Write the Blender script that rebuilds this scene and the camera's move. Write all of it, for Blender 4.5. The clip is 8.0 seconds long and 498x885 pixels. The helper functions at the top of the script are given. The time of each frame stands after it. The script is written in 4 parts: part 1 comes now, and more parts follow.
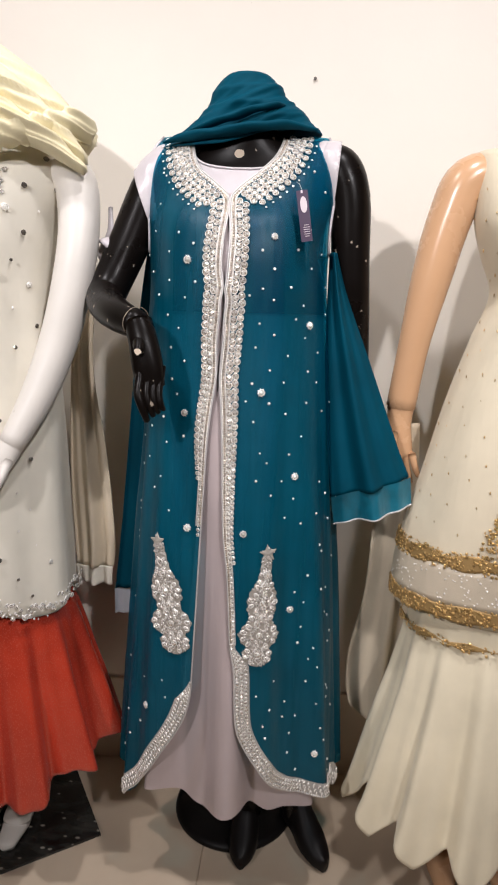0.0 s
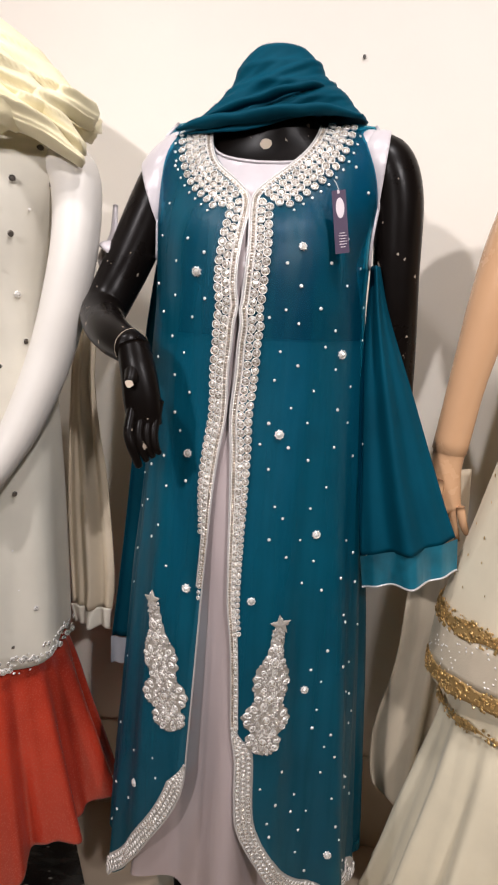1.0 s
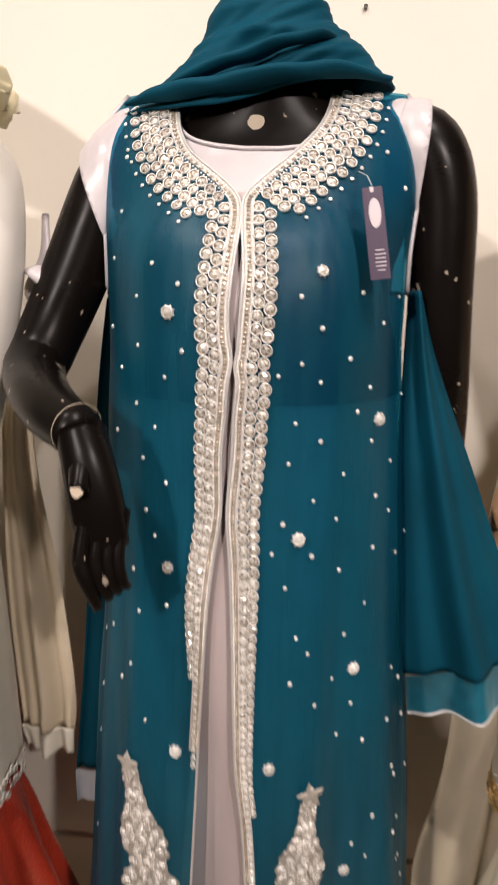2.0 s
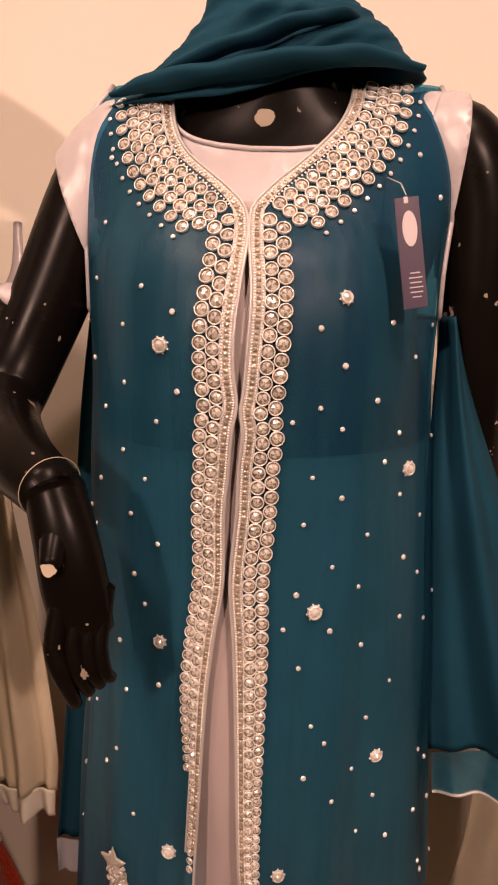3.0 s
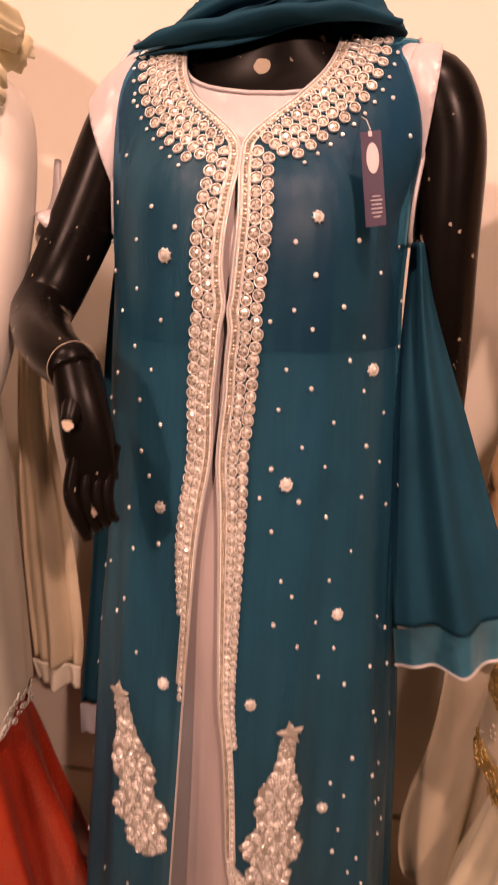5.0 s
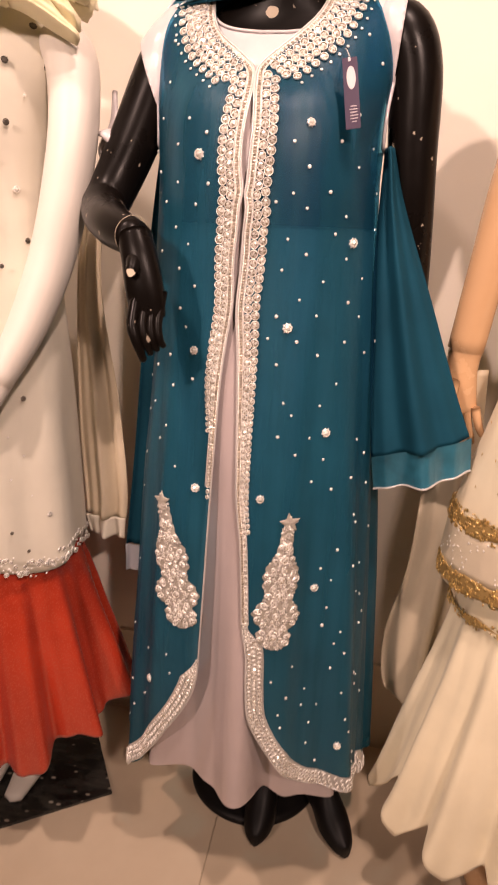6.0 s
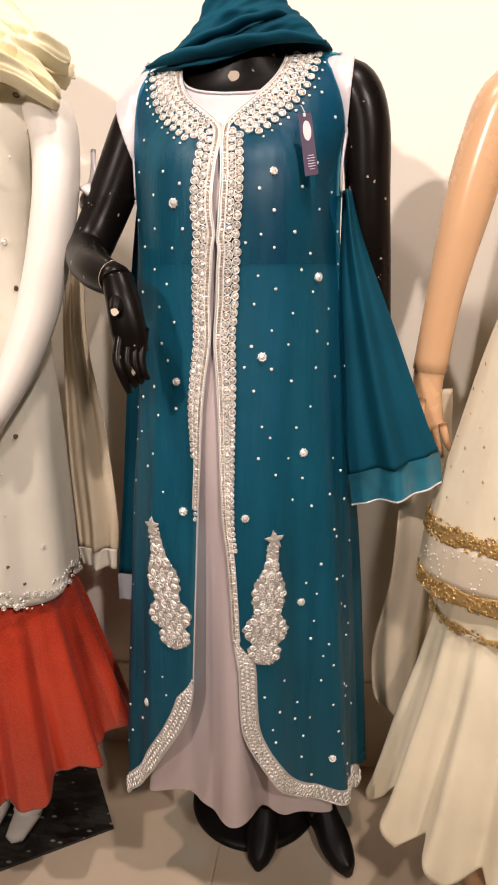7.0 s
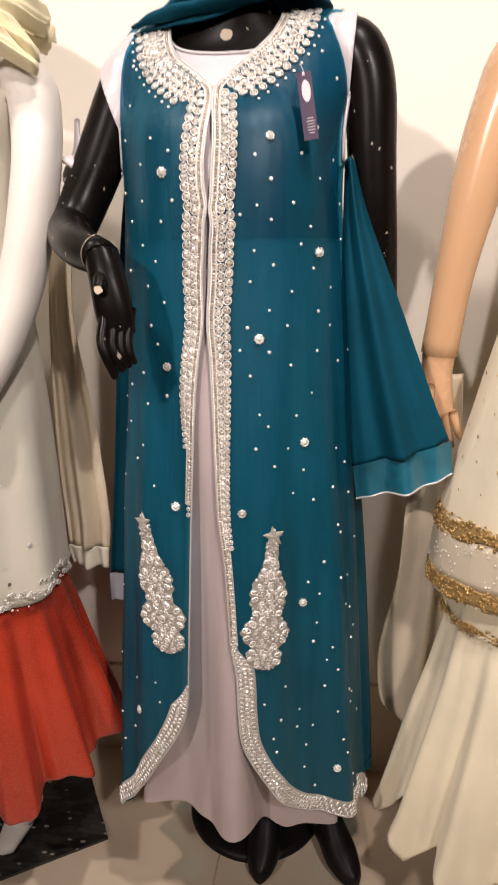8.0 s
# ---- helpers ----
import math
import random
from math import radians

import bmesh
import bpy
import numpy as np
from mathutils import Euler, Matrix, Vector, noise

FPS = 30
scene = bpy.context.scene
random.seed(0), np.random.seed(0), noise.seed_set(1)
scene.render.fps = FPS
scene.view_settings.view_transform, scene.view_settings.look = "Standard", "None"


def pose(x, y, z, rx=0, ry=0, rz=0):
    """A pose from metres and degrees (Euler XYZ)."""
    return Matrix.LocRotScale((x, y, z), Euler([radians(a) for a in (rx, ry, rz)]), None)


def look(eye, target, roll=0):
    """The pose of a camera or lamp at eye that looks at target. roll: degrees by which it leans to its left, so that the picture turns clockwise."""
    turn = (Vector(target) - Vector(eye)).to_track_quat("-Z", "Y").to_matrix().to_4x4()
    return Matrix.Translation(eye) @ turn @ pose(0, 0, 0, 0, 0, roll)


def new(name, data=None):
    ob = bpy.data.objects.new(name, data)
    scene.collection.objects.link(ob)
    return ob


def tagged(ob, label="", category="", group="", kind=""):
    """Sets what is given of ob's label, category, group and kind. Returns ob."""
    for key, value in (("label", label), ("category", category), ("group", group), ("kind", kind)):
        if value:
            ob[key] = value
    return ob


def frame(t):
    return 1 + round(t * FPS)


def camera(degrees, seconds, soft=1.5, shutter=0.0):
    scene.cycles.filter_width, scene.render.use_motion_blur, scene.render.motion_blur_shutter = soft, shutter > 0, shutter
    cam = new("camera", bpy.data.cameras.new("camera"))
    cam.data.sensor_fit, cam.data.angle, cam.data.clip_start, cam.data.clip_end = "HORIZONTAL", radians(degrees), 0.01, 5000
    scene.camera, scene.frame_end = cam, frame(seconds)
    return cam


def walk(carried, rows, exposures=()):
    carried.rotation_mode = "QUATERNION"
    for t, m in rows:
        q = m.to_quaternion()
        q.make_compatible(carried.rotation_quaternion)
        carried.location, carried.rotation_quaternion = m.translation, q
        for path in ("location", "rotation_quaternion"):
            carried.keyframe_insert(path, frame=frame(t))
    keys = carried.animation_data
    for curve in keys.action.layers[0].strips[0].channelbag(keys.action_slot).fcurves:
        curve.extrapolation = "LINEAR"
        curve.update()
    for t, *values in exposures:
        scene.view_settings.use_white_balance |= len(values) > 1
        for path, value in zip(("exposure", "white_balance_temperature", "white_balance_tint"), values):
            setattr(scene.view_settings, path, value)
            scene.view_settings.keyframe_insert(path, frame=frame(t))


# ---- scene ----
cam = camera(43.2, 8.0, soft=2.0, shutter=0.4)
PATH = [
    (0, (0.113, -1.114, 1.153), (-0.031, 0.838, 0.74), 1.5),
    (0.5, (0.129, -1.031, 1.172), (-0.094, 0.914, 0.763), 1.5),
    (1, (0.13, -0.927, 1.196), (-0.139, 1.005, 0.753), 3.1),
    (1.5, (0.122, -0.811, 1.197), (-0.091, 1.119, 0.719), 1.3),
    (2, (0.051, -0.662, 1.249), (-0.097, 1.276, 0.775), 0.9),
    (2.2, (0.029, -0.611, 1.266), (-0.07, 1.318, 0.748), 0.4),
    (3.3, (0.03, -0.563, 1.273), (-0.092, 1.378, 0.808), 1.4),
    (3.5, (0.029, -0.563, 1.273), (-0.084, 1.381, 0.818), 1.6),
    (4, (0.028, -0.561, 1.268), (-0.108, 1.374, 0.782), 1.6),
    (4.2, (0.029, -0.565, 1.268), (-0.094, 1.374, 0.794), 1.7),
    (5.3, (0.12, -0.754, 1.197), (-0.173, 1.138, 0.619), 2.4),
    (5.5, (0.127, -0.814, 1.175), (-0.15, 1.083, 0.602), 2.6),
    (6, (0.15, -0.923, 1.136), (-0.168, 0.949, 0.508), 2.2),
    (6.5, (0.151, -0.965, 1.125), (-0.13, 0.909, 0.486), 0.6),
    (7, (0.165, -0.98, 1.131), (-0.116, 0.934, 0.621), -0.3),
    (7.5, (0.163, -0.975, 1.133), (-0.122, 0.939, 0.628), -0.5),
    (8, (0.162, -0.92, 1.106), (-0.122, 0.989, 0.584), -0.7),
]
EXPOSURES = [
    (0.0, -0.18, 6000, 11),
    (1.7, -0.20, 6350, 13),
    (2.2, -0.24, 7100, 17),
    (3.3, -0.68, 9800, 47),
    (4.2, -0.68, 9800, 47),
    (5.3, -0.22, 10700, 57),
    (6.0, 0.05, 8400, 35),
    (6.5, 0.16, 7450, 23),
    (7.0, 0.04, 6950, 17),
    (8.0, 0.00, 6650, 15),
]
walk(cam, [(t, look(eye, target, roll)) for t, eye, target, roll in PATH], EXPOSURES)

# ---- light: ceiling spots of the shop, behind and above the camera ----
world = bpy.data.worlds.new("world")
world.use_nodes = True
world.node_tree.nodes["Background"].inputs[0].default_value = (1.0, 0.93, 0.84, 1)
world.node_tree.nodes["Background"].inputs[1].default_value = 0.003
scene.world = world


def ceiling_lamp(name, eye, target, watts, cone, radius, colour=(1.0, 0.915, 0.86)):
    data = bpy.data.lights.new(name, "SPOT")
    data.energy, data.spot_size, data.spot_blend, data.shadow_soft_size, data.color = watts, radians(cone), 1.0, radius, colour
    ob = new(name, data)
    ob.matrix_world = look(eye, target)
    return ob


ceiling_lamp("spot_lamp", (-1.25, -2.95, 2.50), (0.0, 0.3, 1.62), 280, 62, 0.06)
ceiling_lamp("spot_lamp", (1.15, -2.30, 2.55), (0.15, 0.3, 1.25), 190, 62, 0.06)
ceiling_lamp("spot_lamp", (0.40, -0.75, 2.60), (0.35, -0.2, 0.0), 68, 110, 0.05)
ceiling_lamp("spot_lamp", (-0.65, -0.70, 2.60), (-0.55, -0.2, 0.0), 68, 110, 0.05)

# ---- materials ----


class Nodes:
    def __init__(self, name):
        self.mat = bpy.data.materials.new(name)
        self.mat.use_nodes = True
        self.tree = self.mat.node_tree
        self.bsdf = self.tree.nodes["Principled BSDF"]
        self.out = self.tree.nodes["Material Output"]

    def add(self, kind, **sets):
        n = self.tree.nodes.new(kind)
        for k, v in sets.items():
            n.inputs[k.replace("_", " ")].default_value = v
        return n

    def link(self, a, out, b, into):
        self.tree.links.new(a.outputs[out], b.inputs[into])

    def coords(self, out="Object"):
        return self.add("ShaderNodeTexCoord"), out

    def noise(self, scale, detail=4.0, rough=0.55, stretch=None):
        c = self.add("ShaderNodeTexCoord")
        n = self.add("ShaderNodeTexNoise", Scale=scale, Detail=detail, Roughness=rough)
        if stretch:
            m = self.add("ShaderNodeMapping", Scale=stretch)
            self.link(c, "Object", m, "Vector")
            self.link(m, "Vector", n, "Vector")
        else:
            self.link(c, "Object", n, "Vector")
        return n

    def ramp(self, src, out, stops):
        r = self.add("ShaderNodeValToRGB")
        self.link(src, out, r, "Fac")
        el = r.color_ramp.elements
        while len(el) < len(stops):
            el.new(0.5)
        for e, (p, c) in zip(el, stops):
            e.position, e.color = p, (*c, 1)
        return r

    def bump(self, src, out, strength, distance=0.002, after=None):
        b = self.add("ShaderNodeBump", Strength=strength, Distance=distance)
        self.link(src, out, b, "Height")
        if after:
            self.link(after, "Normal", b, "Normal")
        self.link(b, "Normal", self.bsdf, "Normal")
        return b

    def set(self, **k):
        for key, v in k.items():
            self.bsdf.inputs[key.replace("_", " ")].default_value = v
        return self


def shade(c, f):
    return tuple(min(1, x * f) for x in c)


def cloth(name, colour, rough=0.75, sheen=0.25, weave=900, alpha=1.0, var=0.14, spec=0.25, fold=0.0, metallic=0.0):
    """Woven fabric: soft mottling, a fine weave, creases; alpha below one lets the layer under it show."""
    m = Nodes(name)
    n = m.noise(9, 5)
    r = m.ramp(n, "Fac", [(0.3, shade(colour, 1 - var)), (0.7, shade(colour, 1 + var))])
    m.link(r, "Color", m.bsdf, "Base Color")
    fine = m.noise(weave, 2, 0.6)
    b = m.bump(fine, "Fac", 0.25, 0.0006)
    if fold:
        cr = m.noise(14, 3, 0.5, (1, 1, 0.25))
        m.bump(cr, "Fac", fold, 0.02, b)
    m.set(Roughness=rough, Metallic=metallic)
    m.bsdf.inputs["Specular IOR Level"].default_value = spec
    m.bsdf.inputs["Sheen Weight"].default_value = sheen
    m.bsdf.inputs["Sheen Tint"].default_value = (*shade(colour, 2.0), 1)
    if alpha < 1:
        # sheer weave: part of the light passes, tinted by the threads
        clear = m.add("ShaderNodeBsdfTransparent", Color=(0.13, 0.54, 0.72, 1))
        mix = m.add("ShaderNodeMixShader", Fac=alpha)
        # gathers: the weave lies denser in long upright streaks
        st = m.ramp(m.noise(16, 4, 0.55, (1, 0.4, 0.07)), "Fac", [(0.36, (alpha - 0.20,) * 3), (0.62, (alpha + 0.20,) * 3)])
        m.link(st, "Color", mix, "Fac")
        m.link(clear, "BSDF", mix, 1)
        m.link(m.bsdf, "BSDF", mix, 2)
        m.link(mix, "Shader", m.out, "Surface")
    return m.mat


def painted(name, colour, rough, chip=None, amount=0.68, var=0.06, scale=30, bump=0.05, coat=0.0, spec=0.5):
    """Lacquered or painted shell with faint mottling and, where given, chips that show the primer."""
    m = Nodes(name)
    n = m.noise(7, 5)
    r = m.ramp(n, "Fac", [(0.3, shade(colour, 1 - var)), (0.7, shade(colour, 1 + var))])
    last, out = r, "Color"
    if chip:
        c = m.noise(scale, 3, 0.5)
        f = m.ramp(c, "Fac", [(amount, (0, 0, 0)), (amount + 0.015, (1, 1, 1))])
        mix = m.add("ShaderNodeMixRGB", Color2=(*chip, 1))
        m.link(f, "Color", mix, "Fac")
        m.link(last, out, mix, "Color1")
        last, out = mix, "Color"
    m.link(last, out, m.bsdf, "Base Color")
    g = m.noise(60, 4)
    m.bump(g, "Fac", bump, 0.001)
    rr = m.ramp(m.noise(18, 4), "Fac", [(0.3, (rough * 0.8,) * 3), (0.7, (min(1, rough * 1.25),) * 3)])
    m.link(rr, "Color", m.bsdf, "Roughness")
    m.bsdf.inputs["Coat Weight"].default_value = coat
    m.bsdf.inputs["Specular IOR Level"].default_value = spec
    return m.mat


def jewel(name, colour, rough, metallic, var=0.25):
    """Cut stones and metal beads; each piece differs a little."""
    m = Nodes(name)
    info = m.add("ShaderNodeObjectInfo")
    geo = m.add("ShaderNodeNewGeometry")
    add = m.add("ShaderNodeMath")
    m.link(info, "Random", add, 0)
    m.link(geo, "Random Per Island", add, 1)
    fr = m.add("ShaderNodeMath")
    fr.operation = "FRACT"
    m.link(add, 0, fr, 0)
    r = m.ramp(fr, 0, [(0.0, shade(colour, 1 - var)), (1.0, shade(colour, 1 + var))])
    m.link(r, "Color", m.bsdf, "Base Color")
    m.set(Roughness=rough, Metallic=metallic)
    return m.mat


TEAL = (0.0002, 0.078, 0.124)
M_CHIFFON = cloth("teal_chiffon", TEAL, 0.39, 0.0, 1200, alpha=0.57, spec=0.40, fold=0.3)
M_LINING = cloth("teal_lining", (0.0004, 0.092, 0.122), 0.36, 0.0, 1200, alpha=0.55, spec=0.55)
M_SCARF = cloth("teal_scarf", (0.0003, 0.053, 0.087), 0.7, 0.0, 1000, spec=0.1, fold=0.2)
M_ORGANZA = cloth("teal_organza", (0.012, 0.13, 0.19), 0.28, 0.2, 500, spec=0.6, fold=0.6, var=0.6)
M_ORGANZA_PALE = cloth("pale_organza", (0.40, 0.42, 0.46), 0.35, 0.4, 500, spec=0.6, fold=0.6)
# the dress satin in two tones: shaded for the skirt, lit for the top
M_SATIN_SHADED = cloth("satin_shaded", (0.45, 0.375, 0.37), 0.30, 0.2, 1500, spec=0.6, fold=0.35, var=0.06)
M_SATIN_LIT = cloth("satin_lit", (0.52, 0.48, 0.49), 0.24, 0.2, 1500, spec=0.7, fold=0.6, var=0.10)
M_PIPING = cloth("silver_piping", (0.6, 0.58, 0.56), 0.35, 0.1, 2500, spec=0.7, metallic=0.3)
M_SILVER = jewel("silver_setting", (0.88, 0.85, 0.81), 0.36, 0.35, 0.10)
M_STONE = jewel("foiled_stone", (0.90, 0.86, 0.79), 0.14, 0.38, 0.20)
# dark tone that puts shade into the groove round each stone
M_GROOVE_SHADE = jewel("groove_shade", (0.34, 0.28, 0.20), 0.4, 0.5, 0.2)
M_CRYSTAL = jewel("square_bead", (0.60, 0.52, 0.42), 0.16, 0.6, 0.35)
M_BEAD = jewel("bugle_bead", (0.76, 0.72, 0.67), 0.14, 0.55, 0.32)
M_THREAD = cloth("silver_thread", (0.48, 0.46, 0.43), 0.45, 0.2, 2600, spec=0.5, metallic=0.35)
M_PAD = cloth("dull_silver_thread", (0.40, 0.37, 0.32), 0.5, 0.1, 2600, spec=0.4, metallic=0.3)
M_BLACK = painted("black_lacquer", (0.0050, 0.0036, 0.0030), 0.30, (0.34, 0.28, 0.22), 0.70, scale=62, spec=0.13)
M_WHITE = painted("white_lacquer", (0.72, 0.68, 0.62), 0.45, (0.5, 0.44, 0.36), 0.74, scale=20)
M_SKIN = painted("skin_lacquer", (0.60, 0.36, 0.20), 0.25, (0.35, 0.2, 0.1), 0.76, scale=26, coat=0.35)
M_SHOE = painted("black_leather", (0.006, 0.005, 0.005), 0.42, bump=0.15, spec=0.2)
M_IVORY = cloth("ivory_crepe", (0.70, 0.62, 0.46), 0.7, 0.2, 900, fold=0.25, var=0.06)
M_IVORY_SKIRT = cloth("ivory_skirt", (0.76, 0.68, 0.50), 0.6, 0.25, 900, fold=0.25, var=0.08)
M_CREAM = cloth("cream_crepe", (0.70, 0.66, 0.56), 0.7, 0.2, 900, fold=0.2, var=0.06)
M_SHAWL = cloth("cream_shawl", (0.78, 0.70, 0.46), 0.7, 0.3, 800, fold=0.3, var=0.06)
M_TAIL = cloth("beige_chiffon", (0.60, 0.51, 0.38), 0.75, 0.2, 1000, fold=0.3, var=0.08)
M_NET = cloth("sequin_net", (0.58, 0.50, 0.38), 0.5, 0.2, 1600, spec=0.5, fold=0.3)
M_GOLD = jewel("gold_sequin", (0.62, 0.42, 0.17), 0.28, 0.7, 0.4)
M_GOLD_THREAD = cloth("gold_thread", (0.40, 0.26, 0.10), 0.5, 0.2, 2000, spec=0.5, metallic=0.4)
M_DARK_STONE = jewel("smoky_stone", (0.16, 0.14, 0.12), 0.15, 0.6, 0.5)


def brocade():
    m = Nodes("red_brocade")
    n = m.noise(6, 4)
    r = m.ramp(n, "Fac", [(0.3, (0.34, 0.024, 0.009)), (0.7, (0.52, 0.046, 0.017))])
    c = m.add("ShaderNodeTexCoord")
    mp = m.add("ShaderNodeMapping", Scale=(330, 330, 240))
    m.link(c, "Object", mp, "Vector")
    v = m.add("ShaderNodeTexVoronoi", Scale=1.0)
    m.link(mp, "Vector", v, "Vector")
    f = m.ramp(v, "Distance", [(0.25, (1, 1, 1)), (0.4, (0, 0, 0))])
    mix = m.add("ShaderNodeMixRGB", Color2=(0.47, 0.06, 0.028, 1))
    m.link(f, "Color", mix, "Fac")
    m.link(r, "Color", mix, "Color1")
    m.link(mix, "Color", m.bsdf, "Base Color")
    b = m.bump(v, "Distance", 0.3, 0.001)
    m.bump(m.noise(12, 3, 0.5, (1, 1, 0.25)), "Fac", 0.3, 0.02, b)
    m.set(Roughness=0.27)
    m.bsdf.inputs["Specular IOR Level"].default_value = 1.0
    m.bsdf.inputs["Sheen Weight"].default_value = 0.04
    return m.mat


def granite():
    m = Nodes("black_granite")
    n = m.noise(9, 6, 0.65, (1, 3.0, 1))
    r = m.ramp(n, "Fac", [(0.42, (0.006, 0.006, 0.006)), (0.75, (0.06, 0.058, 0.05))])
    v = m.add("ShaderNodeTexVoronoi", Scale=26.0)
    c = m.add("ShaderNodeTexCoord")
    mp = m.add("ShaderNodeMapping", Scale=(1.0, 1.8, 1.0))
    m.link(c, "Object", mp, "Vector")
    m.link(mp, "Vector", v, "Vector")
    f = m.ramp(v, "Distance", [(0.10, (1, 1, 1)), (0.17, (0, 0, 0))])
    mix = m.add("ShaderNodeMixRGB", Color2=(0.30, 0.27, 0.22, 1))
    m.link(f, "Color", mix, "Fac")
    m.link(r, "Color", mix, "Color1")
    m.link(mix, "Color", m.bsdf, "Base Color")
    m.set(Roughness=0.22)
    return m.mat


def plaster(name, colour):
    m = Nodes(name)
    n = m.noise(1.6, 6, 0.6)
    r = m.ramp(n, "Fac", [(0.3, shade(colour, 0.95)), (0.7, shade(colour, 1.03))])
    s = m.noise(70, 3)
    f = m.ramp(s, "Fac", [(0.76, (0, 0, 0)), (0.79, (0.35, 0.35, 0.35))])
    mix = m.add("ShaderNodeMixRGB", Color2=(*shade(colour, 0.7), 1))
    m.link(f, "Color", mix, "Fac")
    m.link(r, "Color", mix, "Color1")
    m.link(mix, "Color", m.bsdf, "Base Color")
    b = m.bump(m.noise(160, 4), "Fac", 0.12, 0.001)
    m.bump(m.noise(6, 3), "Fac", 0.08, 0.01, b)
    m.set(Roughness=0.55)
    return m.mat


def tile_material():
    m = Nodes("floor_tile")
    info = m.add("ShaderNodeObjectInfo")
    n = m.noise(5, 6, 0.6)
    r = m.ramp(n, "Fac", [(0.3, (0.60, 0.48, 0.35)), (0.7, (0.68, 0.56, 0.42))])
    mul = m.add("ShaderNodeMixRGB", Fac=0.12)
    mul.blend_type = "MULTIPLY"
    m.link(r, "Color", mul, "Color1")
    m.link(info, "Random", mul, "Color2")
    s = m.noise(45, 3)
    f = m.ramp(s, "Fac", [(0.74, (0, 0, 0)), (0.77, (0.6, 0.6, 0.6))])
    mix = m.add("ShaderNodeMixRGB", Color2=(0.22, 0.16, 0.11, 1))
    m.link(f, "Color", mix, "Fac")
    m.link(mul, "Color", mix, "Color1")
    m.link(mix, "Color", m.bsdf, "Base Color")
    rr = m.ramp(m.noise(8, 5), "Fac", [(0.3, (0.3,) * 3), (0.7, (0.5,) * 3)])
    m.link(rr, "Color", m.bsdf, "Roughness")
    return m.mat


M_BROCADE, M_GRANITE, M_TILE = brocade(), granite(), tile_material()
M_WALL = plaster("cream_paint", (0.80, 0.745, 0.655))
# dark tan for the unseen walls and ceiling, chosen to hold down bounced light
M_UNSEEN = plaster("unseen_dark_tan", (0.22, 0.175, 0.13))
M_BASE = plaster("cream_skirting", (0.70, 0.62, 0.50))
M_GROUT = plaster("grout", (0.30, 0.24, 0.18))
M_TAG = painted("purple_card", (0.035, 0.012, 0.045), 0.4)
M_TAG_PALE = painted("pale_print", (0.60, 0.53, 0.55), 0.5)
M_STRING = painted("clear_string", (0.5, 0.5, 0.48), 0.3)
M_NAIL = painted("nail_metal", (0.08, 0.07, 0.06), 0.5)
M_PRIMER = painted("bare_primer", (0.62, 0.52, 0.40), 0.6)

# ---- helpers for meshes ----


def mesh_of(name, bm, *mats, smooth=True):
    me = bpy.data.meshes.new(name)
    bm.to_mesh(me)
    bm.free()
    for m in mats:
        me.materials.append(m)
    if smooth:
        for p in me.polygons:
            p.use_smooth = True
    return me


def thing(name, label, category, group="", at=None):
    ob = new(name)
    if at:
        ob.location = at
    return tagged(ob, label, category, group)


def part(name, bm, material, parent=None, label="", smooth=True, thick=0.0):
    mats = material if isinstance(material, (list, tuple)) else [material]
    ob = new(name, mesh_of(name, bm, *mats, smooth=smooth))
    if parent:
        ob.parent = parent
        if parent.type == "EMPTY":
            ob.matrix_parent_inverse = Matrix.Translation(-parent.location)
    if label:
        tagged(ob, label)
    if thick:
        sol = ob.modifiers.new("thickness", "SOLIDIFY")
        sol.thickness, sol.offset = thick, 0
    return ob


def curve(table):
    """A smooth function through (key, value...) rows with rising or falling keys."""
    rows = sorted(table)
    ks = [r[0] for r in rows]
    vs = np.array([r[1:] for r in rows], float)
    n = len(rows)
    slope = np.zeros_like(vs)
    for i in range(n):
        lo, hi = max(0, i - 1), min(n - 1, i + 1)
        slope[i] = (vs[hi] - vs[lo]) / (ks[hi] - ks[lo])

    def f(k):
        k = min(max(k, ks[0]), ks[-1])
        i = max(j for j in range(n) if ks[j] <= k)
        if i == n - 1:
            v = vs[-1]
        else:
            h = ks[i + 1] - ks[i]
            t = (k - ks[i]) / h
            v = ((2 * t**3 - 3 * t**2 + 1) * vs[i] + (t**3 - 2 * t**2 + t) * h * slope[i]
                 + (3 * t**2 - 2 * t**3) * vs[i + 1] + (t**3 - t**2) * h * slope[i + 1])
        return float(v[0]) if len(v) == 1 else [float(a) for a in v]
    return f


def grid(bm, f, nu, nv, skip=None, loop=False):
    """A sheet of nu by nv faces from f(u, v), both 0 to 1."""
    vs = [[bm.verts.new(f(i / nu, j / nv)) for i in range(nu + (0 if loop else 1))] for j in range(nv + 1)]
    for j in range(nv):
        for i in range(nu):
            if skip and skip((i + 0.5) / nu, (j + 0.5) / nv):
                continue
            k = (i + 1) % len(vs[j])
            bm.faces.new((vs[j][i], vs[j][k], vs[j + 1][k], vs[j + 1][i]))
    return vs


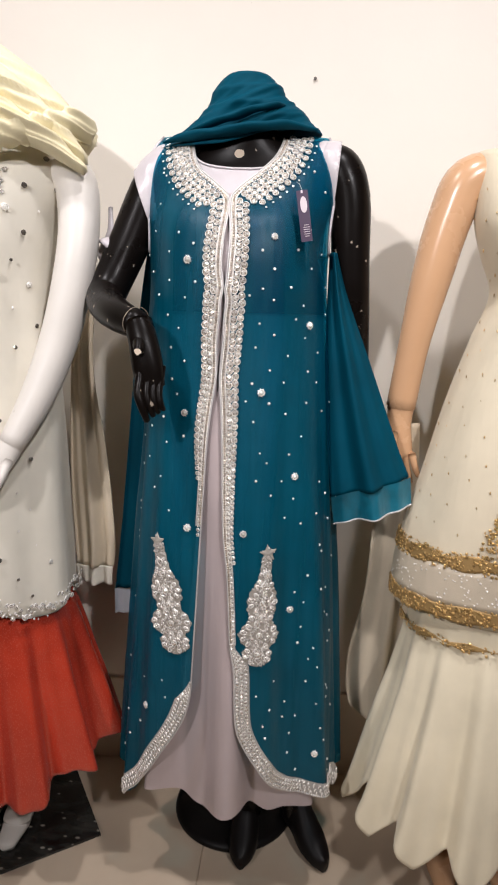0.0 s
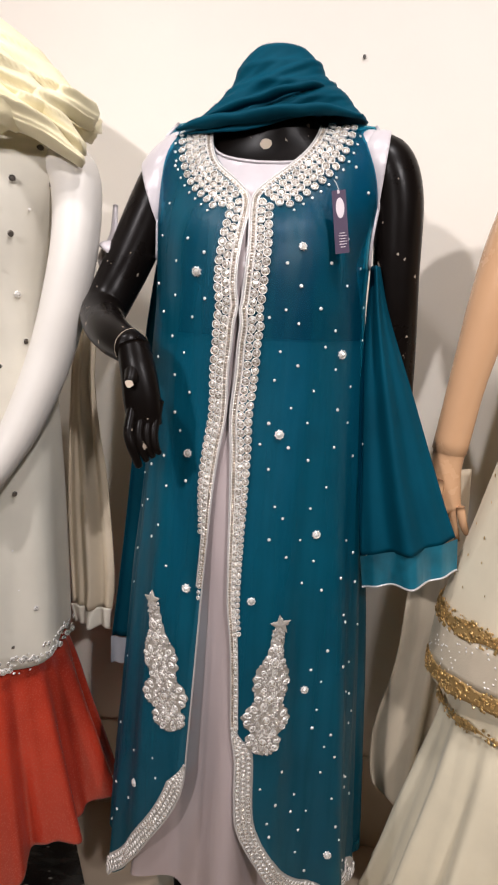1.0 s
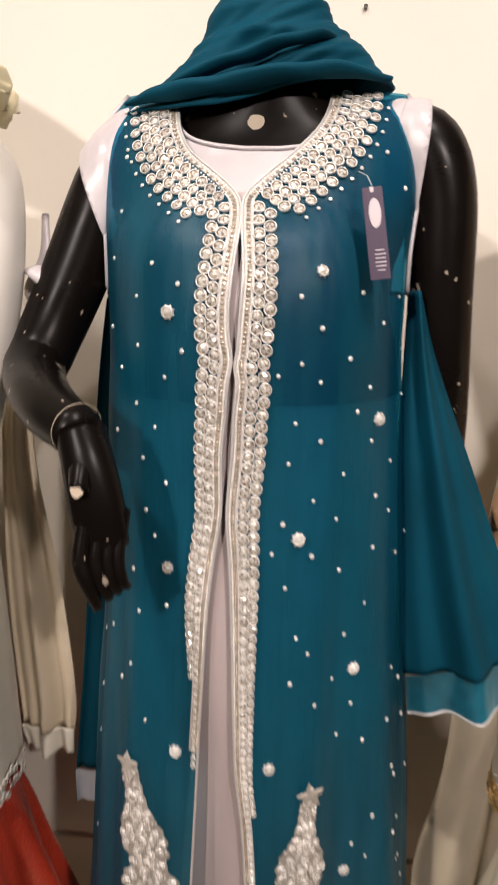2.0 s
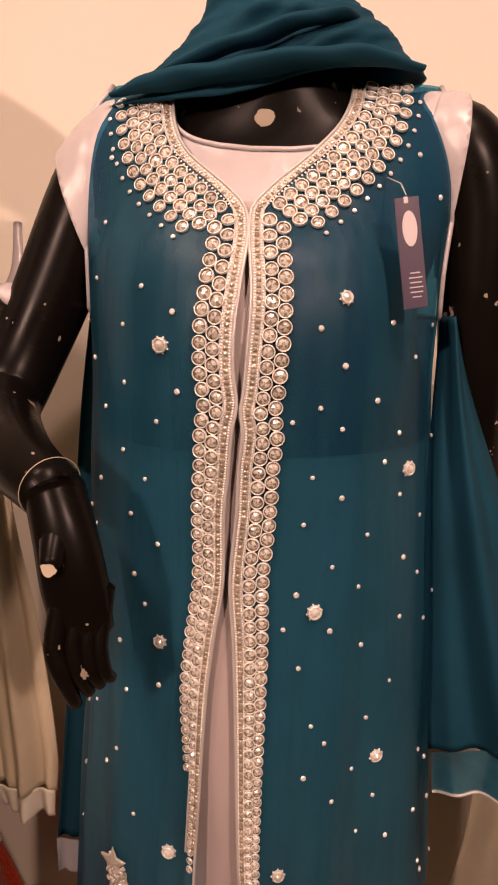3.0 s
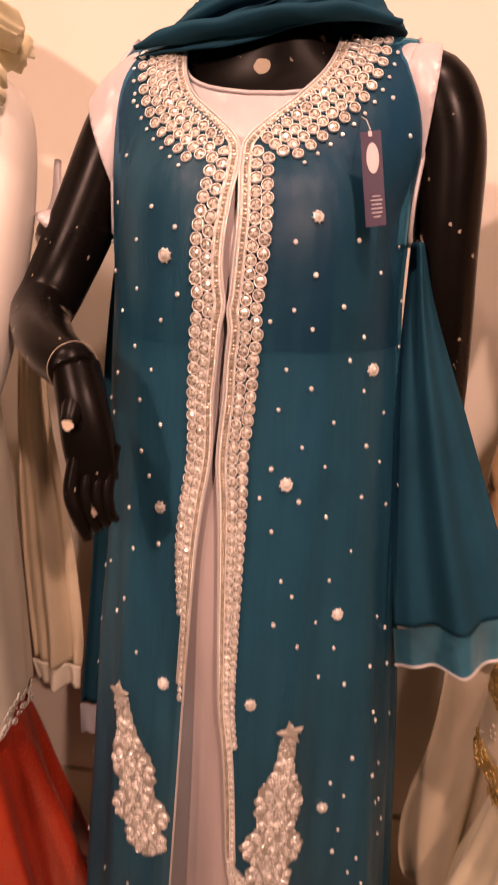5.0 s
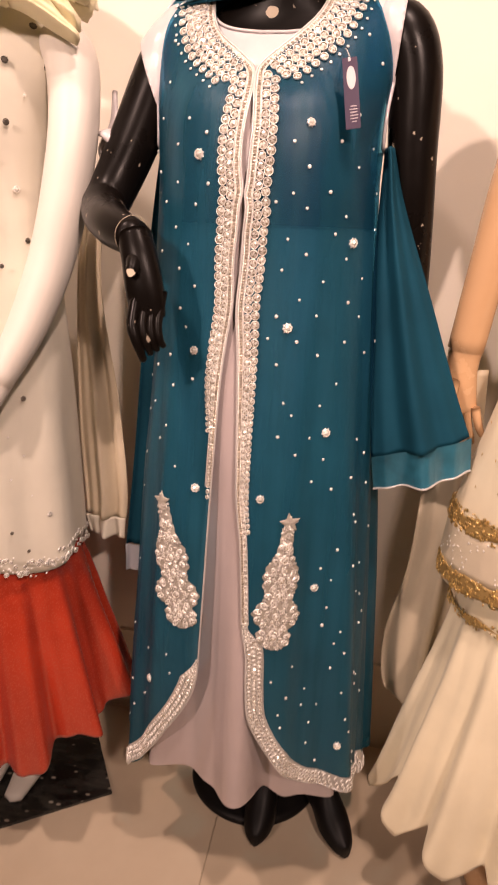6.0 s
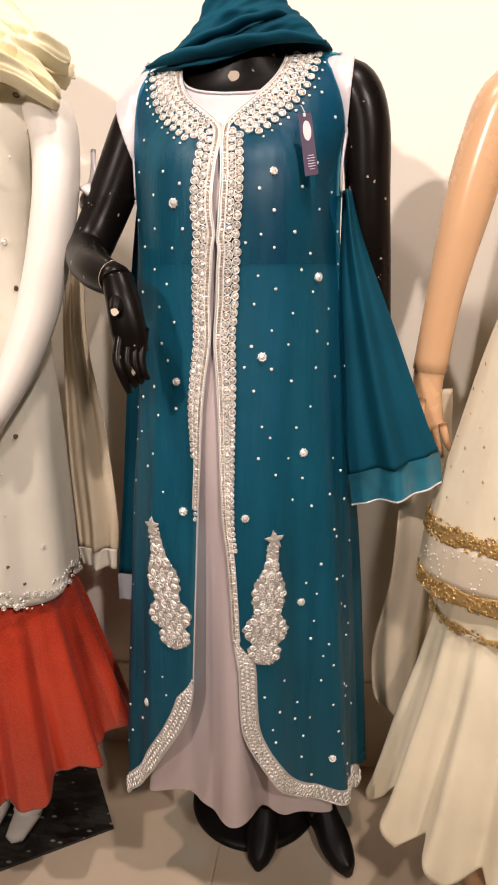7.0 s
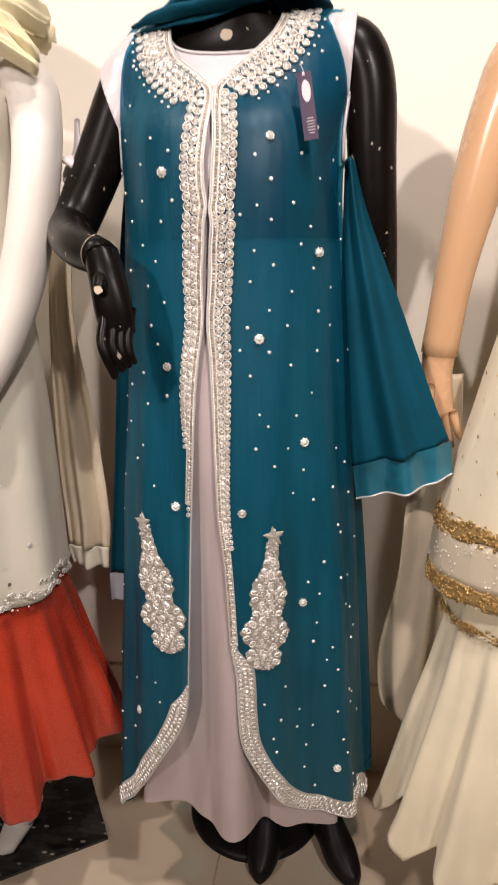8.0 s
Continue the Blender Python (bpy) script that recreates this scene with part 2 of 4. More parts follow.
def tube(bm, pts, seg=16, steps=6, caps=True):
    """A limb through rows (x, y, z, radius[, flatness]); rounded ends."""
    rows = [(*p, 1.0) if len(p) == 4 else p for p in pts]
    f = curve([(i, *r) for i, r in enumerate(rows)])
    n = (len(rows) - 1) * steps
    centres = [f(i / steps) for i in range(n + 1)]
    rings = []
    side = Vector((1, 0, 0))
    for i, c in enumerate(centres):
        p = Vector(c[:3])
        d = (Vector(centres[min(n, i + 1)][:3]) - Vector(centres[max(0, i - 1)][:3])).normalized()
        side = (side - d * side.dot(d)).normalized()
        up = d.cross(side)
        rings.append([bm.verts.new(p + (side * math.cos(a) + up * math.sin(a) * c[4]) * c[3])
                      for a in (2 * math.pi * k / seg for k in range(seg))])
    for a, b in zip(rings, rings[1:]):
        for k in range(seg):
            bm.faces.new((a[k], a[(k + 1) % seg], b[(k + 1) % seg], b[k]))
    if caps:
        for ring, c, o in ((rings[0], centres[0], centres[1]), (rings[-1], centres[-1], centres[-2])):
            p = Vector(c[:3])
            tip = bm.verts.new(p + (p - Vector(o[:3])).normalized() * c[3] * 0.6)
            for k in range(seg):
                bm.faces.new((ring[k], ring[(k + 1) % seg], tip))
    return rings


def box(bm, size, m=Matrix.Identity(4), bevel=0.0):
    r = bmesh.ops.create_cube(bm, size=1, matrix=m @ Matrix.Diagonal((*size, 1)))
    if bevel:
        es = list({e for v in r["verts"] for e in v.link_edges})
        bmesh.ops.bevel(bm, geom=es, offset=bevel, segments=2, affect="EDGES")


def on(p, n, spin=0.0, size=1.0):
    """A pose at p with z along n."""
    z = Vector(n).normalized()
    x = Vector((0, 0, 1)).cross(z)
    x = x.normalized() if x.length > 1e-5 else Vector((1, 0, 0))
    m = Matrix((x, z.cross(x), z)).transposed().to_4x4()
    return Matrix.Translation(p) @ m @ Matrix.Rotation(spin, 4, "Z") @ Matrix.Scale(size, 4)


def lathe(bm, profile, seg, mats):
    """Turn (radius, height) rows about z; mats gives the material of each band."""
    rings = [[bm.verts.new((r * math.cos(2 * math.pi * k / seg), r * math.sin(2 * math.pi * k / seg), h)) for k in range(seg)]
             for r, h in profile]
    for i, (a, b) in enumerate(zip(rings, rings[1:])):
        for k in range(seg):
            bm.faces.new((a[k], a[(k + 1) % seg], b[(k + 1) % seg], b[k])).material_index = mats[i]
    tip = bm.verts.new((0, 0, profile[-1][1] + 0.02 * profile[-1][0]))
    for k in range(seg):
        bm.faces.new((rings[-1][k], rings[-1][(k + 1) % seg], tip)).material_index = mats[-1]


def stone_mesh(name, r, seg=14):
    """A round foiled stone in a thin metal cup: rounded rim, narrow groove coloured dark as shade, crown facets
    coloured light and dark as sparkle, small table.
    """
    bm = bmesh.new()
    lathe(bm, [(r * 0.96, 0), (r, r * 0.30), (r * 0.96, r * 0.47), (r * 0.88, r * 0.50), (r * 0.82, r * 0.40), (r * 0.78, r * 0.14)], seg, [0, 0, 0, 0, 2, 2])
    n0 = len(bm.faces)
    lathe(bm, [(r * 0.77, r * 0.16), (r * 0.58, r * 0.42), (r * 0.27, r * 0.58)], 8, [1, 1, 1])
    bm.faces.ensure_lookup_table()
    # sparkle painted in: facets take a bright or a darker colour in turn
    for k, f in enumerate(bm.faces[n0:]):
        f.material_index = (1, 3, 1, 1, 3, 1, 3, 1)[(k + k // 8 * 3) % 8]
    me = mesh_of(name, bm, M_SILVER, M_STONE, M_GROOVE_SHADE, M_CRYSTAL, smooth=False)
    for p in me.polygons:
        p.use_smooth = p.material_index == 0
    return me


def bead_mesh(name, r, mat, seg=7, tall=0.8):
    bm = bmesh.new()
    lathe(bm, [(r * 0.75, 0), (r, r * 0.45 * tall), (r * 0.6, r * tall)], seg, [0, 0, 0])
    return mesh_of(name, bm, mat, smooth=False)


def flower_mesh(name, r):
    """A stone with a ring of small petals of thread."""
    bm = bmesh.new()
    lathe(bm, [(r * 0.74, 0), (r * 0.74, r * 0.36), (r * 0.64, r * 0.42), (r * 0.56, r * 0.2), (r * 0.42, r * 0.42), (r * 0.2, r * 0.62)], 10, [0, 0, 0, 1, 1, 1])
    for k in range(8):
        a = 2 * math.pi * k / 8
        n0 = len(bm.verts)
        lathe(bm, [(r * 0.10, 0), (r * 0.10, r * 0.16), (r * 0.04, r * 0.2)], 5, [0, 0, 0])
        bm.verts.ensure_lookup_table()
        for v in bm.verts[n0:]:
            v.co += Vector((math.cos(a), math.sin(a), 0)) * r * 0.80
    return mesh_of(name, bm, M_SILVER, M_STONE, smooth=False)


def place(name, mesh, m, parent):
    ob = new(name, mesh)
    ob.parent = parent
    ob.matrix_basis = Matrix.Translation(-Vector(parent.location)) @ m if parent.type == "EMPTY" else m
    return ob


def merge(bm, mesh, m):
    """Add a copy of a mesh to bm at a pose."""
    n0 = len(bm.verts)
    bm.from_mesh(mesh)
    bm.verts.ensure_lookup_table()
    bmesh.ops.transform(bm, matrix=m, verts=bm.verts[n0:])


class Body:
    """An upright form by its half width, depth ahead and behind at each height."""

    def __init__(self, rows, power=2.0):
        self.f, self.p = curve(rows), power

    def at(self, a, z, grow=0.0):
        """The point at angle a from the front, towards +x, at height z."""
        cx, w, yc, df, db = self.f(z)
        s, c = math.sin(a), math.cos(a)
        q = 2 / self.p
        x = cx + (w + grow) * math.copysign(abs(s) ** q, s)
        y = yc - ((df if c > 0 else db) + grow) * math.copysign(abs(c) ** q, c)
        return Vector((x, y, z))

    def angle(self, x, z):
        cx, w = self.f(z)[:2]
        s = max(-0.999, min(0.999, (x - cx) / w))
        return math.asin(math.copysign(abs(s) ** (self.p / 2), s))

    def front(self, x, z, grow=0.0):
        return self.at(self.angle(x, z), z, grow)

    def normal(self, x, z):
        e = 0.004
        du = self.front(x + e, z) - self.front(x - e, z)
        dv = self.front(x, z + e) - self.front(x, z - e)
        return du.cross(dv).normalized()


# ---- the room ----
WALL_Y, LEFT_X, RIGHT_X, BACK_Y, CEIL_Z = 0.308, -2.2, 2.2, -4.0, 2.7


def slab(name, lo, hi, mat, label, category):
    bm = bmesh.new()
    size = [b - a for a, b in zip(lo, hi)]
    box(bm, size, Matrix.Translation([(a + b) / 2 for a, b in zip(lo, hi)]))
    ob = part(name, bm, mat, smooth=False)
    return tagged(ob, label, category, kind="structure")


slab("wall_north", (LEFT_X - 0.15, WALL_Y, 0), (RIGHT_X + 0.15, WALL_Y + 0.15, CEIL_Z), M_WALL, "cream painted plaster wall behind the dress forms", "wall")
# unseen side walls, rear wall and ceiling, added dark so the shadows stay deep
slab("wall_west", (LEFT_X - 0.15, BACK_Y, 0), (LEFT_X, WALL_Y, CEIL_Z), M_UNSEEN, "unseen side wall added in dark tan to cut bounced light", "wall")
slab("wall_east", (RIGHT_X, BACK_Y, 0), (RIGHT_X + 0.15, WALL_Y, CEIL_Z), M_UNSEEN, "unseen side wall added in dark tan to cut bounced light", "wall")
slab("wall_south", (LEFT_X - 0.15, BACK_Y - 0.15, 0), (RIGHT_X + 0.15, BACK_Y, CEIL_Z), M_UNSEEN, "unseen rear wall added in dark tan to cut bounced light", "wall")
slab("ceiling", (LEFT_X - 0.15, BACK_Y - 0.15, CEIL_Z), (RIGHT_X + 0.15, WALL_Y + 0.15, CEIL_Z + 0.12), M_UNSEEN, "unseen ceiling added in dark tan to cut bounced light", "ceiling")
slab("baseboard", (LEFT_X, WALL_Y - 0.009, 0.0), (RIGHT_X, WALL_Y, 0.226), M_BASE, "cream tiled skirting along the foot of the wall", "baseboard")
floor_ob = slab("floor", (LEFT_X, BACK_Y, -0.1), (RIGHT_X, WALL_Y, -0.006), M_GROUT, "glossy beige ceramic tile floor with thin joints", "floor")

# ---- dress forms ----
# half width, depth ahead and behind of the black form's trunk
TRUNK = Body([
    (0.78, 0.010, 0.140, 0.03, 0.085, 0.10), (0.95, 0.008, 0.150, 0.03, 0.095, 0.115), (1.08, 0.008, 0.115, 0.03, 0.085, 0.09),
    (1.18, 0.006, 0.120, 0.03, 0.095, 0.09), (1.25, 0.005, 0.135, 0.03, 0.115, 0.09), (1.33, 0.005, 0.150, 0.03, 0.065, 0.08),
    (1.385, 0.008, 0.150, 0.04, 0.046, 0.06), (1.415, 0.012, 0.100, 0.045, 0.052, 0.055), (1.44, 0.015, 0.055, 0.05, 0.055, 0.05),
    (1.50, 0.018, 0.042, 0.05, 0.042, 0.045)], 2.0)


def trunk_mesh(bm, body, z0, z1, n=30, dx=0.0, scale=1.0):
    def f(u, v):
        p = body.at(2 * math.pi * u, z0 + (z1 - z0) * v)
        return Vector((0.01 + (p.x - 0.01) * scale + dx, 0.04 + (p.y - 0.04) * scale, p.z))
    vs = grid(bm, f, 36, n, loop=True)
    bm.faces.new(vs[-1])
    bm.faces.new(vs[0][::-1])


def fingers(bm, root, down, across, length, r, n=4, spread=0.15):
    """Fingers side by side, each of three joints, slightly curled."""
    down, across = Vector(down).normalized(), Vector(across).normalized()
    curl = down.cross(across)
    for k in range(n):
        o = (k - (n - 1) / 2)
        L = length * (1.0, 1.08, 1.0, 0.8)[k % 4]
        p = Vector(root) + across * o * r * 2.05
        d = (down + across * o * spread * 0.3)
        tube(bm, [(*p, r), (*(p + d * L * 0.4 + curl * r * 0.2), r * 0.95), (*(p + d * L * 0.75 - curl * r * 0.3), r * 0.85),
                  (*(p + d * L - curl * r * 1.0), r * 0.6)], 8, 3)


def black_form():
    bm = bmesh.new()
    trunk_mesh(bm, TRUNK, 0.78, 1.50)
    # bent arm with its hand in front of the hip
    tube(bm, [(-0.120, 0.045, 1.392, 0.034), (-0.152, 0.04, 1.360, 0.036), (-0.192, 0.022, 1.260, 0.0355), (-0.219, -0.005, 1.186, 0.0330),
              (-0.218, -0.040, 1.160, 0.031), (-0.178, -0.105, 1.140, 0.027), (-0.133, -0.150, 1.126, 0.0222)], 20, 6)
    tube(bm, [(-0.133, -0.149, 1.130, 0.0215), (-0.122, -0.163, 1.100, 0.0228, 0.8), (-0.114, -0.171, 1.066, 0.0240, 0.62), (-0.108, -0.175, 1.034, 0.0215, 0.5)], 18, 6)
    for x0, x1, z1, r in ((-0.1235, -0.1115, 0.983, 0.0078), (-0.1115, -0.1025, 0.991, 0.0068), (-0.1020, -0.0950, 0.996, 0.0064), (-0.0940, -0.0870, 1.001, 0.0058)):
        y = -0.180 - 0.25 * (-0.105 - x0)
        tube(bm, [(x0 + 0.002, y + 0.010, 1.066, r), (x0, y + 0.004, 1.046, r * 1.05), (x0 - 0.001, y - 0.003, 1.026, r), (x0 + 0.4 * (x1 - x0), y - 0.006, 1.008, r * 0.92), (x1, y - 0.002, z1, r * 0.62)], 10, 4)
    # stump of the thumb and the joint line of the wrist
    tube(bm, [(-0.127, -0.160, 1.108, 0.013), (-0.125, -0.176, 1.098, 0.0105), (-0.1235, -0.188, 1.089, 0.0078)], 12, 4)
    # straight arm
    tube(bm, [(0.145, 0.045, 1.398, 0.034), (0.171, 0.035, 1.388, 0.037), (0.190, 0.03, 1.34, 0.035), (0.197, 0.03, 1.24, 0.033), (0.207, 0.035, 1.13, 0.030),
              (0.215, 0.05, 1.02, 0.027), (0.222, 0.045, 0.88, 0.021), (0.222, 0.04, 0.82, 0.02)], 20, 6)
    # legs
    tube(bm, [(-0.055, 0.035, 0.82, 0.085), (-0.03, 0.05, 0.48, 0.055), (0.02, 0.075, 0.28, 0.045), (0.045, 0.09, 0.06, 0.028)], 16, 5)
    tube(bm, [(0.075, 0.035, 0.82, 0.085), (0.09, 0.05, 0.48, 0.055), (0.125, 0.085, 0.28, 0.045), (0.145, 0.105, 0.06, 0.028)], 16, 5)
    for f in bm.faces:
        f.material_index = 0
    for cx, cz, r in ((0.002, 1.405, 0.0095), (-0.1235, 1.0880, 0.0066)):
        pts = []
        for k in range(14):
            a = 2 * math.pi * k / 14
            rr = r * (0.85 + 0.3 * noise.noise(Vector((cx * 50 + math.cos(a), math.sin(a), cz))))
            x, z = cx + rr * math.cos(a), cz + 0.85 * rr * math.sin(a)
            y = TRUNK.front(x, z).y - 0.0012 if cz > 1.3 else -0.1935 + 60.0 * (x - cx) ** 2
            pts.append(bm.verts.new((x, y, z)))
        bm.faces.new(pts[::-1]).material_index = 1
    n0 = len(bm.faces)
    axis = Vector((0.72, -0.66, -0.22)).normalized()
    side = axis.cross(Vector((1, 0, 0))).normalized()
    up = axis.cross(side)
    tube(bm, [(*(Vector((-0.137, -0.147, 1.130)) + (side * math.cos(a) + up * math.sin(a)) * 0.0236), 0.0003) for a in (2 * math.pi * k / 24 for k in range(25))], 6, 1, caps=False)
    bm.faces.ensure_lookup_table()
    for f in bm.faces[n0:]:
        f.material_index = 1
    return tagged(part("mannequin", bm, [M_BLACK, M_PRIMER]), "glossy black headless mannequin with chipped lacquer, one arm bent", "mannequin")


black_form()


def shoe(toe, heel, label):
    bm = bmesh.new()
    t, h = Vector(toe), Vector(heel)
    at = [h.lerp(t, k) for k in (0.0, 0.18, 0.42, 0.68, 0.9, 1.0)]
    rad = (0.022, 0.030, 0.030, 0.034, 0.024, 0.010)
    hgt = (0.045, 0.062, 0.050, 0.034, 0.022, 0.016)
    d = (t - h).normalized()
    side = Vector((-d.y, d.x, 0))
    f = curve([(i, p.x, p.y, r, g) for i, (p, r, g) in enumerate(zip(at, rad, hgt))])
    rings = []
    for i in range(31):
        x, y, r, g = f(i / 6)
        ring = []
        for k in range(18):
            a = 2 * math.pi * k / 18
            zz = math.sin(a)
            ring.append(bm.verts.new(Vector((x, y, 0)) + side * r * math.cos(a) * (1.0 if zz < 0 else 0.92) + Vector((0, 0, max(0.004, g * (1 + zz) / 1.0 if zz > 0 else 0.004 + g * (1 + zz))))))
        rings.append(ring)
    for a, b in zip(rings, rings[1:]):
        for k in range(18):
            bm.faces.new((a[k], a[(k + 1) % 18], b[(k + 1) % 18], b[k]))
    bm.faces.new(rings[0]), bm.faces.new(rings[-1])
    bmesh.ops.recalc_face_normals(bm, faces=bm.faces)
    return tagged(part("shoe", bm, M_SHOE), label, "shoe", "pair of shoes")


shoe((0.036, -0.012, 0), (0.042, 0.140, 0), "black pointed shoe standing on the round base")
shoe((0.212, 0.000, 0), (0.130, 0.145, 0), "black pointed shoe turned outwards beside the base")


def base_plate():
    bm = bmesh.new()
    seg = 64
    rings = [[bm.verts.new((0.006 + r * math.cos(2 * math.pi * k / seg), 0.167 + r * math.sin(2 * math.pi * k / seg), z)) for k in range(seg)]
             for r, z in ((0.135, 0.0), (0.138, 0.004), (0.136, 0.012), (0.125, 0.017), (0.02, 0.021))]
    for a, b in zip(rings, rings[1:]):
        for k in range(seg):
            bm.faces.new((a[k], a[(k + 1) % seg], b[(k + 1) % seg], b[k]))
    bm.faces.new(rings[-1])
    return tagged(part("display_stand", bm, M_SHOE), "round flat black metal stand under the mannequin", "display stand")


base_plate()

# ---- the teal open coat and the satin dress under it ----
# height: centre x, half width, centre y, depth ahead, depth behind
COAT = Body([
    (0.18, 0.010, 0.220, 0.02, 0.180, 0.150), (0.39, 0.009, 0.208, 0.02, 0.176, 0.140), (0.64, 0.009, 0.193, 0.02, 0.168, 0.130),
    (0.78, 0.008, 0.184, 0.02, 0.160, 0.125), (0.87, 0.008, 0.176, 0.02, 0.152, 0.120), (1.00, 0.008, 0.167, 0.02, 0.138, 0.112),
    (1.10, 0.005, 0.161, 0.02, 0.131, 0.105), (1.19, 0.004, 0.154, 0.02, 0.131, 0.105), (1.25, 0.004, 0.154, 0.02, 0.127, 0.10),
    (1.29, 0.004, 0.155, 0.02, 0.114, 0.095), (1.33, 0.005, 0.159, 0.025, 0.090, 0.09), (1.37, 0.006, 0.162, 0.03, 0.072, 0.08),
    (1.40, 0.007, 0.163, 0.035, 0.056, 0.06), (1.42, 0.007, 0.156, 0.04, 0.042, 0.045), (1.44, 0.009, 0.143, 0.045, 0.022, 0.022)], 2.05)
EDGE_W = curve([(1.44, -0.076), (1.41, -0.071), (1.392, -0.066), (1.372, -0.054), (1.348, -0.025), (1.331, -0.008), (1.31, -0.0035), (1.274, -0.007),
                (1.239, -0.0105), (1.211, -0.0105), (1.187, -0.0075), (1.166, -0.011), (1.137, -0.013), (1.103, -0.016), (1.045, -0.016), (0.994, -0.023),
                (0.946, -0.028), (0.85, -0.033), (0.723, -0.039), (0.631, -0.044), (0.533, -0.050), (0.49, -0.053), (0.45, -0.063), (0.41, -0.080),
                (0.365, -0.104), (0.31, -0.132), (0.27, -0.154), (0.236, -0.176)])
EDGE_E = curve([(1.445, 0.076), (1.419, 0.072), (1.396, 0.062), (1.372, 0.041), (1.333, 0.000), (1.31, -0.0025), (1.283, 0.000), (1.26, 0.001),
                (1.222, -0.001), (1.195, -0.003), (1.183, -0.0050), (1.166, -0.003), (1.138, -0.0055), (1.104, -0.0065), (1.045, -0.0105), (0.997, -0.007),
                (0.94, -0.004), (0.841, 0.0), (0.783, 0.003), (0.728, 0.010), (0.657, 0.015), (0.602, 0.018), (0.546, 0.026), (0.487, 0.028),
                (0.438, 0.033), (0.398, 0.049), (0.361, 0.071), (0.328, 0.093), (0.305, 0.120), (0.289, 0.152), (0.275, 0.190), (0.258, 0.222), (0.236, 0.232)])
HEM_Z = 0.236


def ripple(a, z):
    """Soft hanging folds that deepen towards the hem."""
    k = max(0.0, 1.12 - z)
    return k * (0.013 * math.sin(7.0 * a + 1.1) + 0.008 * math.sin(13.0 * a + 2.0 + 1.5 * z) + 0.004 * math.sin(23.0 * a + 0.6 - 2.0 * z)) * (0.25 + 1.1 * abs(math.sin(a)))


def coat_point(a, z, grow=0.0):
    return COAT.at(a, z, grow + ripple(a, z))


def coat_front(x, z, grow=0.0):
    return coat_point(COAT.angle(x, z), z, grow)


def coat_normal(x, z):
    e = 0.003
    du = coat_front(x + e, z) - coat_front(x - e, z)
    dv = coat_front(x, z + e) - coat_front(x, z - e)
    return du.cross(dv).normalized()


def coat_half(side):
    edge = EDGE_E if side > 0 else EDGE_W
    zs = [HEM_Z + (1.44 - HEM_Z) * (j / 150) ** 1.15 for j in range(151)]
    bm = bmesh.new()

    def f(u, v):
        z = zs[round(v * 150)]
        a0 = COAT.angle(edge(z), z)
        a = a0 + (side * math.pi - a0) * u ** 1.15
        p = coat_point(a, z)
        if z < HEM_Z + 0.1:
            p.z += 0.006 * math.sin(9 * a) * (1 - (z - HEM_Z) / 0.1)
        return p

    def armhole(u, v):
        z = zs[round(v * 150 - 0.5)]
        a0 = COAT.angle(edge(z), z)
        a = abs(a0 + (side * math.pi - a0) * u ** 1.15)
        return z > 1.245 and math.radians(80) < a < math.radians(110)
    grid(bm, f, 60, 150, armhole)
    return bm


coat = thing("open_coat", "sheer teal chiffon open coat with silver stone trim, sleeveless", "coat")
part("front_panel", coat_half(-1), M_CHIFFON, coat)
part("front_panel", coat_half(1), M_CHIFFON, coat)


def yoke():
    """A second layer of chiffon from the shoulders to above the waist."""
    bm = bmesh.new()
    for side, edge in ((-1, EDGE_W), (1, EDGE_E)):
        def f(u, v):
            z = 1.148 + (1.438 - 1.148) * v
            a0 = COAT.angle(edge(z), z)
            return COAT.at(a0 + (side * 1.35 - a0) * u, z, -0.002)
        grid(bm, f, 24, 20)
    return bm


part("yoke_lining", yoke(), M_LINING, coat)


def path_tube(pts, r, seg=6):
    bm = bmesh.new()
    tube(bm, [(*p, r) for p in pts], seg, 1)
    return bm


for side, edge in ((-1, EDGE_W), (1, EDGE_E)):
    # piping along the opening, the hem corner and the armhole
    pts = [coat_front(edge(z), z, 0.001) for z in np.linspace(1.435, 0.30, 160)]
    part("piping", path_tube(pts, 0.0013), M_PIPING, coat)
    pts = [coat_front(edge(z) + side * 0.0098, z, 0.001) for z in np.linspace(1.435, 0.80 if side < 0 else 0.60, 140)]
    part("piping", path_tube(pts, 0.0008), M_PIPING, coat)
    pts = [COAT.at(side * math.radians(80), z, 0.001) for z in np.linspace(1.44, 1.25, 24)]
    pts += [COAT.at(side * math.radians(80 + 30 * k / 8), 1.247, 0.001) for k in range(1, 9)]
    part("armhole_piping", path_tube(pts, 0.0026), M_SATIN_LIT, coat, "silver satin piping")

DRESS = Body([
    (0.18, 0.004, 0.192, 0.02, 0.150, 0.130), (0.30, 0.004, 0.188, 0.02, 0.148, 0.125), (0.64, 0.007, 0.184, 0.02, 0.148, 0.12), (0.87, 0.007, 0.169, 0.02, 0.143, 0.11),
    (1.00, 0.008, 0.160, 0.02, 0.131, 0.104), (1.10, 0.006, 0.154, 0.02, 0.124, 0.098), (1.19, 0.005, 0.147, 0.02, 0.124, 0.096),
    (1.25, 0.004, 0.136, 0.02, 0.120, 0.09), (1.29, 0.000, 0.150, 0.02, 0.106, 0.09), (1.33, -0.003, 0.166, 0.025, 0.081, 0.085),
    (1.37, -0.004, 0.174, 0.03, 0.060, 0.08), (1.40, -0.002, 0.172, 0.035, 0.046, 0.06), (1.425, 0.0, 0.160, 0.04, 0.030, 0.04)], 2.0)
NECK = curve([(1.425, 0.088), (1.40, 0.080), (1.388, 0.068), (1.381, 0.048), (1.3775, 0.022), (1.376, 0.001)])


